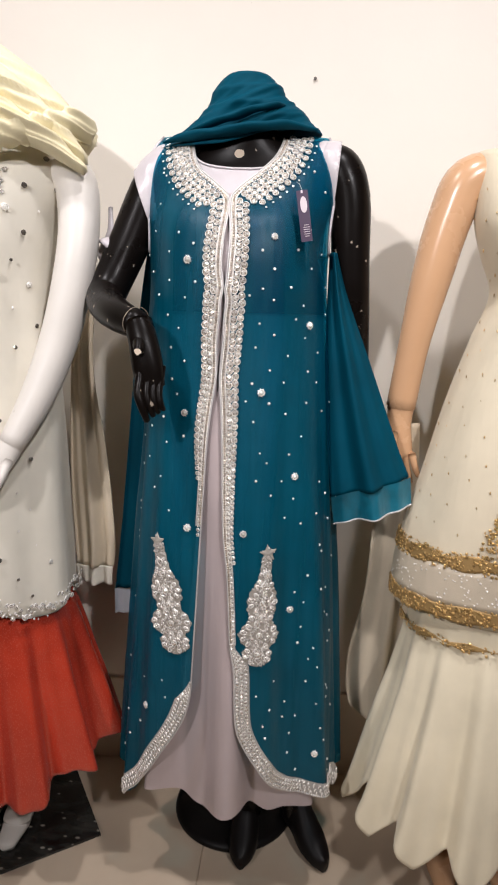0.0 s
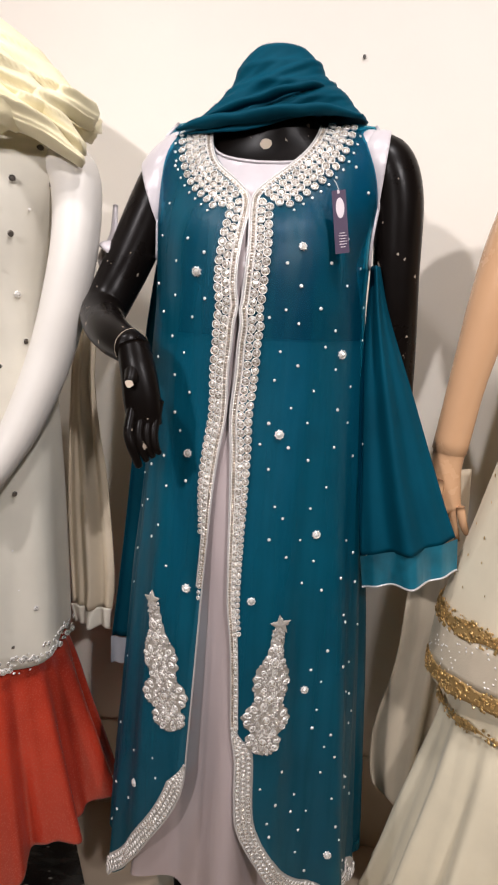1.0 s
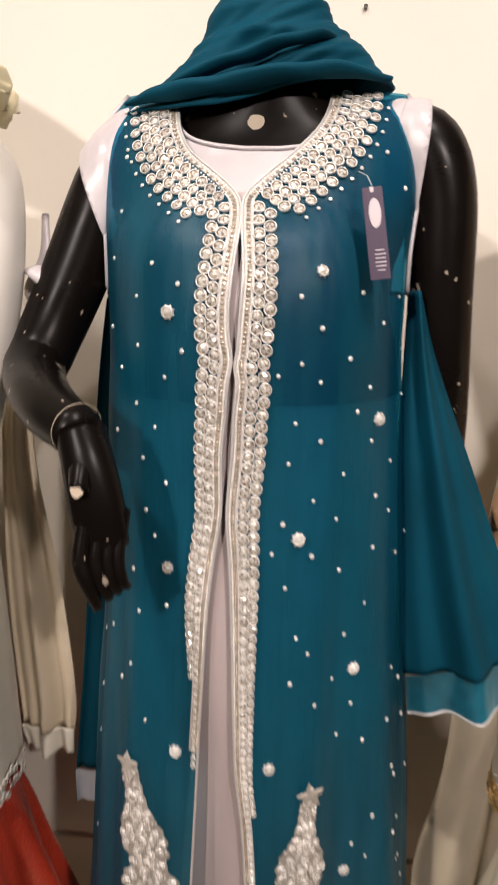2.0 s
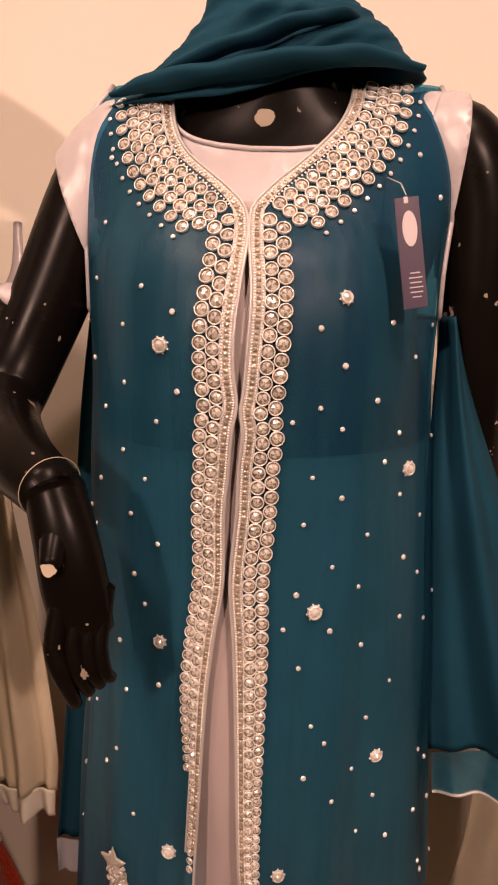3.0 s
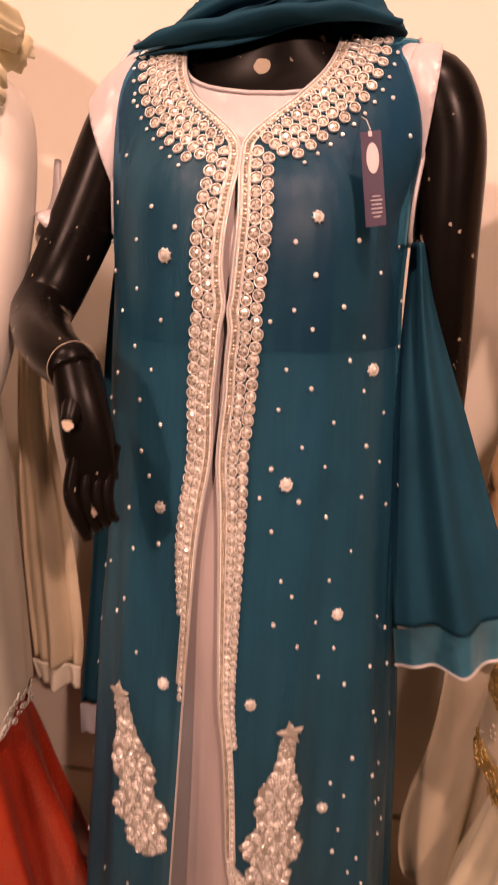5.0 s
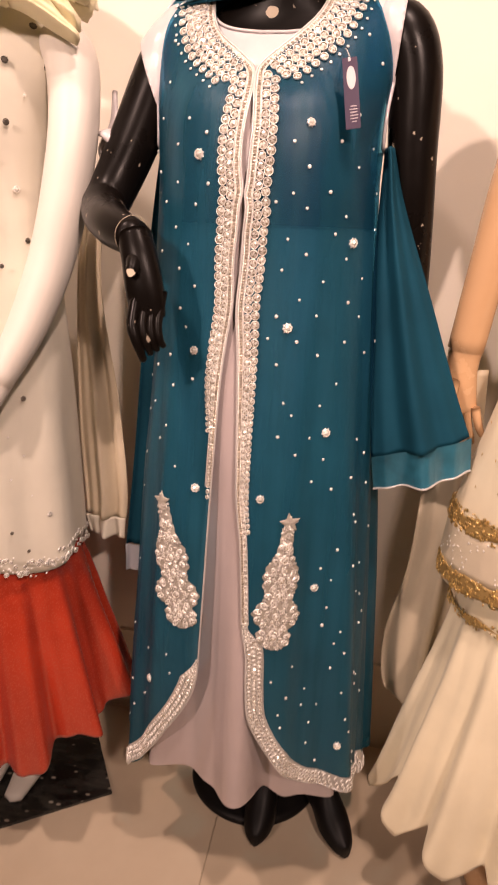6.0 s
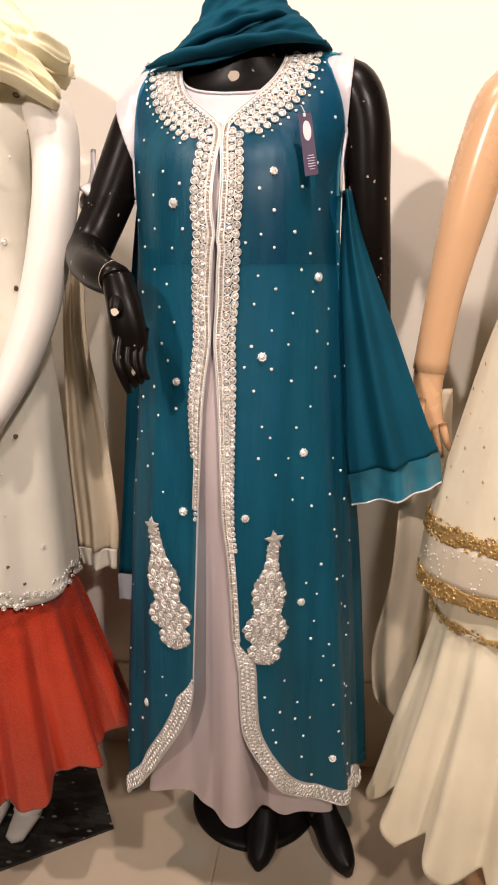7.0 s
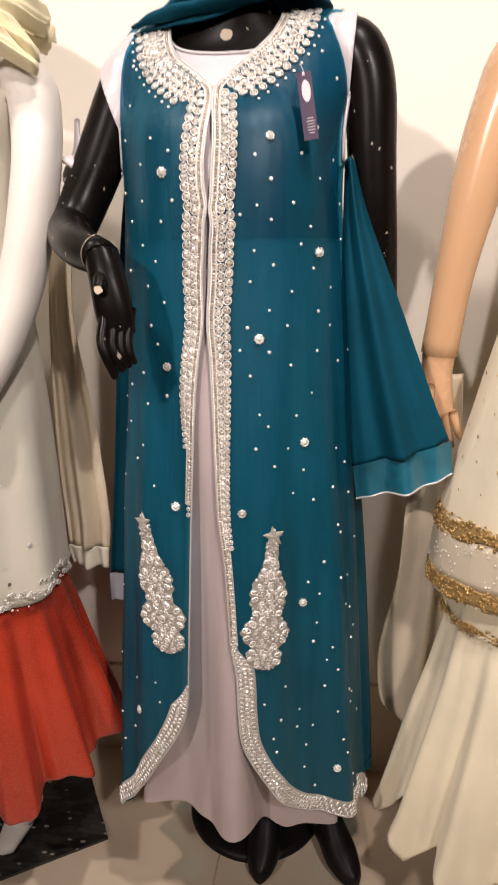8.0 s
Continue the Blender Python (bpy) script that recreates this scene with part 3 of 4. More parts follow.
def satin_dress(z0, z1, rows):
    bm = bmesh.new()
    zs = [z0 + (z1 - z0) * (j / rows) for j in range(rows + 1)]

    def f(u, v):
        z = zs[round(v * rows)]
        o = NECK(z) if z > 1.376 else 0.0
        a0, a1 = DRESS.angle(0.01 + o, z), 2 * math.pi + DRESS.angle(0.01 - o, z)
        a = a0 + (a1 - a0) * u
        k = max(0.0, (0.95 - z) / 0.75)
        p = DRESS.at(a, z, k * (0.028 * math.sin(8 * a + 0.9) + 0.011 * math.sin(15 * a)) + k * 0.022 * (math.exp(-((math.sin(a) + 0.06) / 0.16) ** 2) if math.cos(a) > 0 else 0) - 0.010 * k)
        if z > 0.6:
            cx, w = COAT.f(z)[:2]
            p.x = max(cx - 0.955 * w, min(cx + 0.955 * w, p.x))
            if math.cos(a) > 0:
                p.y = max(p.y, coat_front(p.x, z).y + (0.003 if z > 1.0 else 0.006))
        if z < 0.36:
            p.z += (0.015 * math.sin(8 * a + 0.5) + 0.006 * math.sin(3 * a + 1) - 0.022 * math.sin(a)) * (0.36 - z) / 0.115
        return p
    grid(bm, f, 160, rows)
    bmesh.ops.remove_doubles(bm, verts=bm.verts, dist=0.0004)
    return bm


dress = thing("satin_dress", "satin dress under coat, lit silver tone above, shaded lilac grey below", "dress")
# skirt colour holds the shade, bodice and cap colour the brighter light
part("skirt", satin_dress(0.248, 1.335, 112), M_SATIN_SHADED, dress)
part("bodice", satin_dress(1.335, 1.425, 50), M_SATIN_LIT, dress, "satin bodice in the lit silver tone")
# short caps over the tops of both arms, cut on the slant
for pts, cut, out in (([(-0.100, 0.045, 1.405, 0.030), (-0.124, 0.044, 1.394, 0.0365), (-0.153, 0.039, 1.361, 0.0385), (-0.173, 0.031, 1.312, 0.0385), (-0.192, 0.022, 1.260, 0.038)], (-0.167, 0, 1.340), (-0.083, 0, -0.030)),
                      ([(0.118, 0.045, 1.402, 0.032), (0.145, 0.044, 1.399, 0.037), (0.171, 0.035, 1.388, 0.0395), (0.190, 0.030, 1.338, 0.038), (0.195, 0.030, 1.285, 0.037)], (0.166, 0, 1.370), (0.1, 0, -0.0085))):
    bm = bmesh.new()
    tube(bm, pts, 36, 14, caps=False)
    bmesh.ops.bisect_plane(bm, geom=bm.verts[:] + bm.edges[:] + bm.faces[:], plane_co=cut, plane_no=out, clear_outer=True)
    for v in bm.verts:
        v.co += Vector((0, -1, 0.2)) * 0.0016 * noise.noise(Vector((v.co.x * 70, v.co.y * 40, v.co.z * 25)))
    part("cap_sleeve", bm, M_SATIN_LIT, dress, "satin cap sleeve in the lit silver tone", thick=0.0012)
neck_pts = [DRESS.front(0.01 + s * NECK(z), z, 0.001) for s, zz in ((-1, np.linspace(1.42, 1.377, 16)), (1, np.linspace(1.377, 1.42, 16))) for z in zz]
part("neck_binding", path_tube(neck_pts, 0.0022), M_SATIN_LIT, dress)

# ---- stones of the coat ----
STONE, STONE_S = stone_mesh("stone", 0.0058), stone_mesh("stone_small", 0.0045, 10)
STUD = bead_mesh("stud", 0.0023, M_SILVER)
SEED = bead_mesh("seed_bead", 0.0019, M_BEAD, 6)
FLOWER = flower_mesh("flower_stone", 0.0082)


def petal_mesh():
    """A looped petal of twisted silver thread."""
    bm = bmesh.new()
    rings = []
    for k in range(12):
        a = 2 * math.pi * k / 12
        c = Vector((0.0062 * math.cos(a), 0.0040 * math.sin(a), 0.0006))
        o = Vector((math.cos(a), math.sin(a), 0))
        rings.append([bm.verts.new(c + o * 0.0014 * math.cos(b) + Vector((0, 0, 0.0014 * math.sin(b)))) for b in (0, 1.57, 3.14, 4.71)])
    for k in range(12):
        for j in range(4):
            bm.faces.new((rings[k][j], rings[(k + 1) % 12][j], rings[(k + 1) % 12][(j + 1) % 4], rings[k][(j + 1) % 4]))
    bmesh.ops.recalc_face_normals(bm, faces=bm.faces)
    return mesh_of("petal", bm, M_SILVER, smooth=False)


def star_mesh(r=0.016):
    bm = bmesh.new()
    lo = [bm.verts.new(((r if k % 2 == 0 else r * 0.48) * math.cos(math.pi * k / 5), (r if k % 2 == 0 else r * 0.48) * math.sin(math.pi * k / 5), 0)) for k in range(10)]
    hi = [bm.verts.new(v.co * 0.85 + Vector((0, 0, 0.0016))) for v in lo]
    tip = bm.verts.new((0, 0, 0.0028))
    for k in range(10):
        bm.faces.new((lo[k], lo[(k + 1) % 10], hi[(k + 1) % 10], hi[k]))
        bm.faces.new((hi[k], hi[(k + 1) % 10], tip))
    return mesh_of("star", bm, M_PAD, smooth=False)




def square_mesh():
    """A square cut bead with bevelled top."""
    bm = bmesh.new()
    lathe(bm, [(0.0024, 0), (0.0024, 0.0012), (0.0016, 0.0019)], 4, [0, 0, 0])
    bmesh.ops.rotate(bm, verts=bm.verts, matrix=Matrix.Rotation(math.pi / 4, 3, "Z"))
    return mesh_of("square_bead", bm, M_CRYSTAL, smooth=False)


def bugle_mesh():
    """A tube bead lying along x, rounded at both ends."""
    bm = bmesh.new()
    rings = [[bm.verts.new((x, r * math.cos(a), 0.0009 + r * math.sin(a))) for a in (math.pi * k / 3 for k in range(6))]
             for x, r in ((-0.0056, 0.0008), (-0.0048, 0.0016), (0.0048, 0.0016), (0.0056, 0.0008))]
    for a, b in zip(rings, rings[1:]):
        for k in range(6):
            bm.faces.new((a[k], a[(k + 1) % 6], b[(k + 1) % 6], b[k]))
    bm.faces.new(rings[0][::-1]), bm.faces.new(rings[-1])
    bmesh.ops.recalc_face_normals(bm, faces=bm.faces)
    return mesh_of("bugle_bead", bm, M_BEAD, smooth=False)


PETAL, STAR, SQUARE, BUGLE = petal_mesh(), star_mesh(), square_mesh(), bugle_mesh()
rng = random.Random(4)


def wobble(most=0.14):
    """A small tilt, as sewn stones have."""
    return Matrix.Rotation(rng.uniform(-most, most), 4, "X") @ Matrix.Rotation(rng.uniform(-most, most), 4, "Y")


def coat_pose(x, z, lift=0.0006, spin=None, size=1.0):
    m = on(coat_front(x, z, lift), coat_normal(x, z), rng.uniform(0, 6.28) if spin is None else spin, size)
    return m @ wobble() if spin is None else m


def neck_row(side, off):
    """Points of a row that follows the neckline at a distance off, from the shoulder to the point of the V."""
    edge = EDGE_E if side > 0 else EDGE_W
    pts = [Vector((edge(z), z)) for z in np.linspace(1.439, 1.330, 80)]
    out = []
    for a, b in zip(pts, pts[1:]):
        d = (b - a).normalized()
        n = Vector((-d.y, d.x)) * side
        if n.x * side < 0 and n.y > 0.2:
            n = -n
        out.append((a + b) / 2 + n * off)
    return out


def spaced(pts, step, start=0.0):
    out, need = [], start
    for a, b in zip(pts, pts[1:]):
        L = (b - a).length
        while need <= L:
            out.append(a.lerp(b, need / L if L else 0))
            need += step
        need -= L
    return out


for side in (-1, 1):
    edge = EDGE_E if side > 0 else EDGE_W
    backing = bmesh.new()
    span = 0.63 if side < 0 else 0.86
    grid(backing, lambda u, v: coat_front(edge(1.43 - span * v) + side * (0.001 + 0.008 * u), 1.43 - span * v, 0.0008), 4, 130)
    band = part("trim_band", backing, M_THREAD, coat, "silver stone trim band")
    band_more = bmesh.new()
    taken = []

    def free(x, z, gap):
        return all((x - p) ** 2 + (z - q) ** 2 > gap * gap for p, q in taken)
    # collar rows
    for row, off in enumerate((0.0150, 0.0247, 0.0344)):
        for p in spaced(neck_row(side, off), 0.0107, 0.003 + 0.0053 * (row % 2)):
            x, z = p
            if (x + 0.003) * side < 0.0130 or z > 1.440 or z < 1.306 or not free(x, z, 0.0092):
                continue
            taken.append((x, z))
            place("stone", STONE, coat_pose(x, z, size=rng.uniform(0.92, 1.03)), band)
    # drops on the rim of the collar
    for k, p in enumerate(spaced(neck_row(side, 0.0446), 0.0128)):
        x, z = p
        if (x + 0.003) * side > 0.034 and 1.312 < z < 1.440 and abs(x) < 0.132 and free(x, z, 0.0093):
            taken.append((x, z))
            place("stone", STONE, coat_pose(x, z, size=0.92), band)
            n = Vector((x, z - 1.42)).normalized()
            x2, z2 = x + n.x * 0.0080 + 0.003 * side, z + n.y * 0.0080
            if abs(x2) < 0.138 and z2 < 1.43:
                place("stud", STUD, coat_pose(x2, z2, size=0.9), band)
    # two columns down the opening, the band turning edge on towards the knees
    narrow = curve([(1.34, 1.0), (1.20, 1.0), (1.10, 0.84), (0.95, 0.76), (0.89, 0.54), (0.83, 0.36), (0.77, 0.30)] if side < 0 else
                   [(1.34, 1.0), (1.05, 1.03), (0.966, 0.86), (0.893, 0.72), (0.784, 0.56), (0.70, 0.50), (0.56, 0.45)])
    for col in (0, 1):
        z = 1.330 - 0.0058 * col
        while z > ((0.78, 0.88) if side < 0 else (0.60, 0.74))[col]:
            k = narrow(z)
            x = edge(z) + side * (0.0146 + 0.0100 * col) * k
            s = rng.uniform(0.96, 1.03) * max(0.55, min(1.0, 1.12 * k))
            if free(x, z, 0.0092 * s):
                if z > 0.86:
                    place("stone", STONE, coat_pose(x, z, size=s), band)
                else:
                    merge(band_more, STONE, coat_pose(x, z, size=s))
            z -= 0.0115 * max(0.72, s)
    # fine seed beads on both sides of a row of square beads
    for off, step, mesh, size in ((0.0027, 0.0021, SEED, 0.55), (0.0056, 0.0040, SQUARE, 0.95), (0.0088, 0.0021, SEED, 0.55)):
        for z in np.arange(1.432, 0.80 if side < 0 else 0.60, -step):
            d = Vector((edge(z - 0.002) - edge(z + 0.002), -0.004)).normalized()
            n = Vector((-d.y, d.x))
            m = coat_pose(edge(z) + n.x * side * off * narrow(z), z + n.y * side * off, spin=-math.atan2(d.x, -d.y), size=size)
            first = len(band_more.faces)
            merge(band_more, mesh, m)
            if mesh is SQUARE:
                band_more.faces.ensure_lookup_table()
                for f in band_more.faces[first:]:
                    f.material_index = 3
    part("seed_bead", band_more, [M_SILVER, M_STONE, M_GROOVE_SHADE, M_CRYSTAL], coat, "rows of small silver seed beads and stones")["kind"] = "stuff"
    # three rows of stones along the rounded corner and the side hem
    R = 0.205
    z_end = 0.250 if side < 0 else 0.262
    hem = [Vector((COAT.angle(edge(z), z) * R, z)) for z in np.linspace(0.515 if side < 0 else 0.60, z_end, 70)]
    s_end = hem[-1].x
    for k in range(1, 60):
        t = k / 59
        dip = min(1.0, t * 3.5)
        hem.append(Vector((s_end + side * 0.035 * t, z_end + (HEM_Z - z_end) * (3 * dip**2 - 2 * dip**3) + 0.006 * math.sin(9 * (s_end / R + side * 0.34 * t)) * dip)))
    hem = spaced(hem, 0.0036)

    def hem_pose(k, off, spin, size=1.0, lift=0.0012):
        d = (hem[min(len(hem) - 1, k + 1)] - hem[max(0, k - 1)]).normalized()
        p = hem[k] + Vector((-d.y, d.x)) * side * off * min(1.0, (k + 2) / 14)
        a, z = p.x / R, max(p.y, HEM_Z)
        n = (coat_point(a, z, 0.02) - coat_point(a, z)).normalized()
        return on(coat_point(a, z, lift) + Vector((0, 0, p.y - z)), n, math.atan2(d.y, d.x) + spin, size)
    hem_band = bmesh.new()
    grid(hem_band, lambda u, v: hem_pose(round(u * (len(hem) - 1)), 0.001 + 0.026 * v, 0, lift=0.0008 + 0.0015 * math.sin(3.14 * v)).translation, len(hem) - 1, 4)
    hem_part = part("hem_trim", hem_band, M_THREAD, coat, "silver stone hem trim")
    for row, off in enumerate((0.0052, 0.0128, 0.0204)):
        for k in range(row % 2, len(hem), 2):
            place("stone", STONE, hem_pose(k, off + rng.uniform(-0.0006, 0.0006), rng.uniform(0, 6.28), rng.uniform(0.58, 0.68) * min(1.0, 0.5 + k / 20), 0.0018) @ wobble(0.25), hem_part)
    rim = [hem_pose(k, 0.0005, 0, lift=0.0016).translation for k in range(0, len(hem), 2)]
    part("piping", path_tube(rim, 0.0016), M_PIPING, coat)

# single flower stones and the scattered studs
FLOWERS = [(-0.066, 1.228), (0.069, 1.265), (0.129, 1.130), (0.056, 1.023), (-0.069, 0.985), (0.116, 0.884), (0.035, 0.793),
           (-0.061, 0.794), (0.120, 0.652), (-0.130, 0.450), (0.164, 0.370)]
for x, z in FLOWERS:
    place("flower_stone", FLOWER, coat_pose(x, z, 0.0008, size=rng.uniform(0.8, 1.0)), coat)
MOTIFS = [(-0.0945, 0.676, 0.165), (0.0700, 0.672, -0.07)]
count = 0
for j in range(44):
    z = 1.405 - j * 0.0265
    for i in range(-9, 10):
        x = 0.0 + (i + (j % 2) * 0.5) * (0.050 if z > 0.75 else 0.036) + rng.uniform(-0.009, 0.009)
        zz = z + rng.uniform(-0.009, 0.009)
        cx, w = COAT.f(zz)[:2]
        inner = EDGE_E(zz) + 0.036 if x > 0 else EDGE_W(zz) - 0.036
        if zz > 1.30:
            inner = 0.118 if x > 0 else -0.108
        if zz < 0.30 or abs(x - cx) > w * 0.97 or (x > 0 and x < inner) or (x <= 0 and x > inner):
            continue
        if any(abs(x - mx) < 0.05 and abs(zz - mz) < 0.135 for mx, mz, _ in MOTIFS) or any((x - fx) ** 2 + (zz - fz) ** 2 < 0.0004 for fx, fz in FLOWERS):
            continue
        if rng.random() < 0.12 or count > 290:
            continue
        count += 1
        place("stud", STUD, coat_pose(x, zz, 0.0004, size=rng.uniform(0.8, 1.15)), coat)


def motif(cx, cz, lean):
    """A tapering spray of stone rosettes under a small star, on a pad of silver thread."""
    def spot(u, v, lift=0.001, spin=None, size=1.0):
        return coat_pose(cx + u * math.cos(lean) - v * math.sin(lean), cz + u * math.sin(lean) + v * math.cos(lean), lift, spin, size)
    wide = curve([(-0.112, 0.006), (-0.104, 0.020), (-0.090, 0.025), (-0.078, 0.020), (-0.066, 0.031), (-0.050, 0.033), (-0.036, 0.023), (-0.026, 0.019),
                  (-0.010, 0.024), (0.012, 0.024), (0.026, 0.018), (0.040, 0.012), (0.060, 0.009), (0.080, 0.008)])
    pad = bmesh.new()

    def quilt(u, v):
        h = -0.112 + 0.192 * v
        w = wide(h) * (1 + 0.07 * math.sin(h * 420))
        d = 0.0012 + 0.0018 * (1 - (2 * u - 1) ** 2) + 0.0006 * math.sin(60 * u) * math.sin(h * 500)
        return (spot(w * (2 * u - 1), h, d, 0)).translation
    grid(pad, quilt, 14, 80)
    base = part("motif", pad, M_PAD, coat, "silver thread and stone spray motif")
    for v, w, n in ((-0.091, 0.019, 8), (-0.056, 0.027, 11), (-0.024, 0.015, 6), (0.002, 0.020, 9), (0.033, 0.011, 6), (0.053, 0.006, 5)):
        place("stone", STONE, spot(0, v, 0.0034, size=0.95), base)
        for k in range(n):
            a = 2 * math.pi * k / n + v * 40
            place("petal", PETAL, spot(w * math.cos(a), v + 0.74 * w * math.sin(a), 0.0026, a, rng.uniform(0.9, 1.1) * (0.55 + 11 * w)), base)
            place("stone", STONE_S, spot(w * 1.02 * math.cos(a), v + 0.75 * w * math.sin(a), 0.0036, size=0.55), base)
            place("stone", STONE_S, spot(w * 0.52 * math.cos(a + 0.35), v + 0.40 * w * math.sin(a + 0.35), 0.0036, size=rng.uniform(0.5, 0.75)), base)
    fill = bmesh.new()
    for i in range(420):
        h = rng.uniform(-0.110, 0.085)
        u = rng.uniform(-0.97, 0.97)
        merge(fill, SEED if rng.random() < 0.6 else SQUARE, spot(wide(h) * u, h, 0.0014 + 0.0018 * (1 - u * u), size=rng.uniform(0.7, 1.15)))
    part("seed_bead", fill, M_BEAD, base, "small silver seed beads")["kind"] = "stuff"
    place("star", STAR, spot(0, 0.088, 0.0022, 1.57 + 0.1), base)
    for k in range(5):
        a = math.pi / 2 + 2 * math.pi * k / 5
        place("bugle_bead", BUGLE, spot(0.0055 * math.cos(a), 0.088 + 0.0055 * math.sin(a), 0.0030, a, 0.75), base)
        place("stone", STONE_S, spot(0.0095 * math.cos(a), 0.088 + 0.0095 * math.sin(a), 0.0034, size=0.42), base)


for mx, mz, ml in MOTIFS:
    motif(mx, mz, ml)

# ---- the teal scarf ----


def tent(prof, y_front, y_back, folds, nu=120, nv=46, z_top=1.535, z_low=lambda x: 1.43, lump=0.004):
    """Cloth heaped round a neck: left and right outline by depth below the top, with diagonal folds."""
    bm = bmesh.new()
    f = curve(prof)

    def g(u, v):
        left, right = f(v)
        a = 2 * math.pi * u
        cx, w = (left + right) / 2, (right - left) / 2
        s, c = math.sin(a), math.cos(a)
        yf, yb = y_front(v), y_back(v)
        yc, dy = (yf + yb) / 2, (yb - yf) / 2
        x = cx + w * s
        z = z_top + (z_low(x) - z_top) * v
        p = Vector((x, yc - dy * c, z))
        n = Vector((s * 0.6, -c, 0.35 * (1 - v)))
        d = 0.0
        for amp, kz, kx, ph in folds:
            t = math.sin(kz * (z - kx * x) + ph + 1.2 * noise.noise(Vector((x * 9, z * 9, ph))))
            d += amp * (1 - 2 * abs(t) ** 0.6)
        d += lump * noise.noise(p * 22)
        k = min(1.0, v * 3) * (1 - 0.45 * v)
        return p + n * d * k
    vs = grid(bm, g, nu, nv, loop=True)
    tip = bm.verts.new(sum((v.co for v in vs[0]), Vector()) / len(vs[0]) + Vector((0, 0, 0.004)))
    for i in range(nu):
        bm.faces.new((vs[0][(i + 1) % nu], vs[0][i], tip))
    bmesh.ops.recalc_face_normals(bm, faces=bm.faces)
    return bm


def sheet(left, right, y, waves, nu=40, nv=60, hem=0.0, top=0.0, ph=0.0):
    """A hanging length of cloth: left and right edge by height, with vertical folds."""
    lf, rf = curve(left), curve(right)
    z0, z1 = min(r[0] for r in left), max(r[0] for r in left)
    yf = y if callable(y) else (lambda u, z: y)
    bm = bmesh.new()

    def g(u, v):
        z = z1 + (z0 - z1) * v
        x = lf(z) + (rf(z) - lf(z)) * u
        yy = yf(u, z) + sum(a * math.sin(2 * math.pi * k * u + p + ph * v) for a, k, p in waves) * (0.35 + 0.65 * v)
        return Vector((x, yy, z + (top + (hem - top) * v) * (u - 0.5) + 0.003 * math.sin(5 * u) * (1 if top else v)))
    grid(bm, g, nu, nv)
    return bm


scarf = thing("scarf", "teal chiffon scarf wound round the neck, ends hanging behind", "scarf")
TENT = [(0.0, -0.026, 0.050), (0.06, -0.036, 0.058), (0.23, -0.052, 0.072), (0.45, -0.068, 0.092), (0.64, -0.086, 0.109), (0.85, -0.118, 0.128), (1.0, -0.146, 0.140)]


def scarf_low(x):
    k = max(0.0, min(1.0, (x + 0.05) / 0.15))
    return 1.417 + 0.029 * k * k * (3 - 2 * k)


part("neck_wrap", tent(TENT, lambda v: 0.004 - 0.024 * v, lambda v: 0.085 + 0.03 * v,
                       [(0.0060, 62, 0.36, 1.5), (0.0034, 118, 0.10, 0.4), (0.0016, 230, 0.55, 0.7)], z_top=1.531, z_low=scarf_low), M_SCARF, scarf, thick=0.003)
for pts in ([(-0.126, 0.004, 1.423, 0.003, 0.6), (-0.09, -0.012, 1.428, 0.009, 0.7), (-0.03, -0.024, 1.432, 0.012, 0.5), (0.03, -0.026, 1.441, 0.012, 0.5), (0.085, -0.012, 1.447, 0.009, 0.6), (0.130, 0.012, 1.446, 0.004, 0.6)],
            [(-0.100, 0.020, 1.437, 0.003, 0.6), (-0.050, -0.014, 1.446, 0.007, 0.6), (0.010, -0.022, 1.462, 0.009, 0.5), (0.060, -0.008, 1.478, 0.006, 0.6), (0.082, 0.030, 1.482, 0.003, 0.6)]):
    bm = bmesh.new()
    tube(bm, pts, 20, 14)
    for v in bm.verts:
        v.co += Vector((0, -1, 0.3)) * (0.0010 * math.sin(210 * v.co.z + 60 * v.co.x) + 0.003 * noise.noise(v.co * 30))
    part("fold", bm, M_SCARF, scarf)
# the flaring end beside the straight arm
R_EDGE = [(1.25, 0.172), (1.184, 0.190), (1.063, 0.236), (0.90, 0.297), (0.850, 0.318)]
L_EDGE = [(1.25, 0.160), (1.10, 0.160), (0.95, 0.170), (0.850, 0.182)]
DROP = [(0.013, 1.3, 0.5), (0.007, 2.9, 2.0)]


def drop_y(u, z):
    return 0.0 - 0.03 * (1.25 - max(0.85, z)) / 0.40 - 0.015 * math.sin(3.1 * u)


part("hanging_end", sheet(L_EDGE, R_EDGE, drop_y, DROP, hem=0.046), M_SCARF, scarf, thick=0.0012)
part("border", sheet([(0.852, 0.182), (0.800, 0.190)], [(0.852, 0.319), (0.800, 0.326)], lambda u, z: drop_y(u, 0.85), DROP, nv=12, hem=0.046, top=0.046), M_ORGANZA, scarf, "shiny blue organza border")
part("border_piping", path_tube([(0.190 + 0.136 * u, drop_y(u, 0.85) + 0.013 * math.sin(2 * math.pi * 1.3 * u + 0.5) + 0.007 * math.sin(2 * math.pi * 2.9 * u + 2) - 0.001, 0.800 + 0.046 * (u - 0.5) + 0.003 * math.sin(5 * u)) for u in np.linspace(0, 1, 50)], 0.0016), M_PIPING, scarf)
# the end behind the bent arm
part("hanging_end", sheet([(1.30, -0.165), (1.13, -0.190), (0.756, -0.226), (0.578, -0.246)], [(1.30, -0.09), (1.12, -0.10), (0.74, -0.11), (0.578, -0.12)], 0.075, [(0.012, 1.7, 0.2), (0.005, 4.0, 1.0)]), M_SCARF, scarf, thick=0.0012)
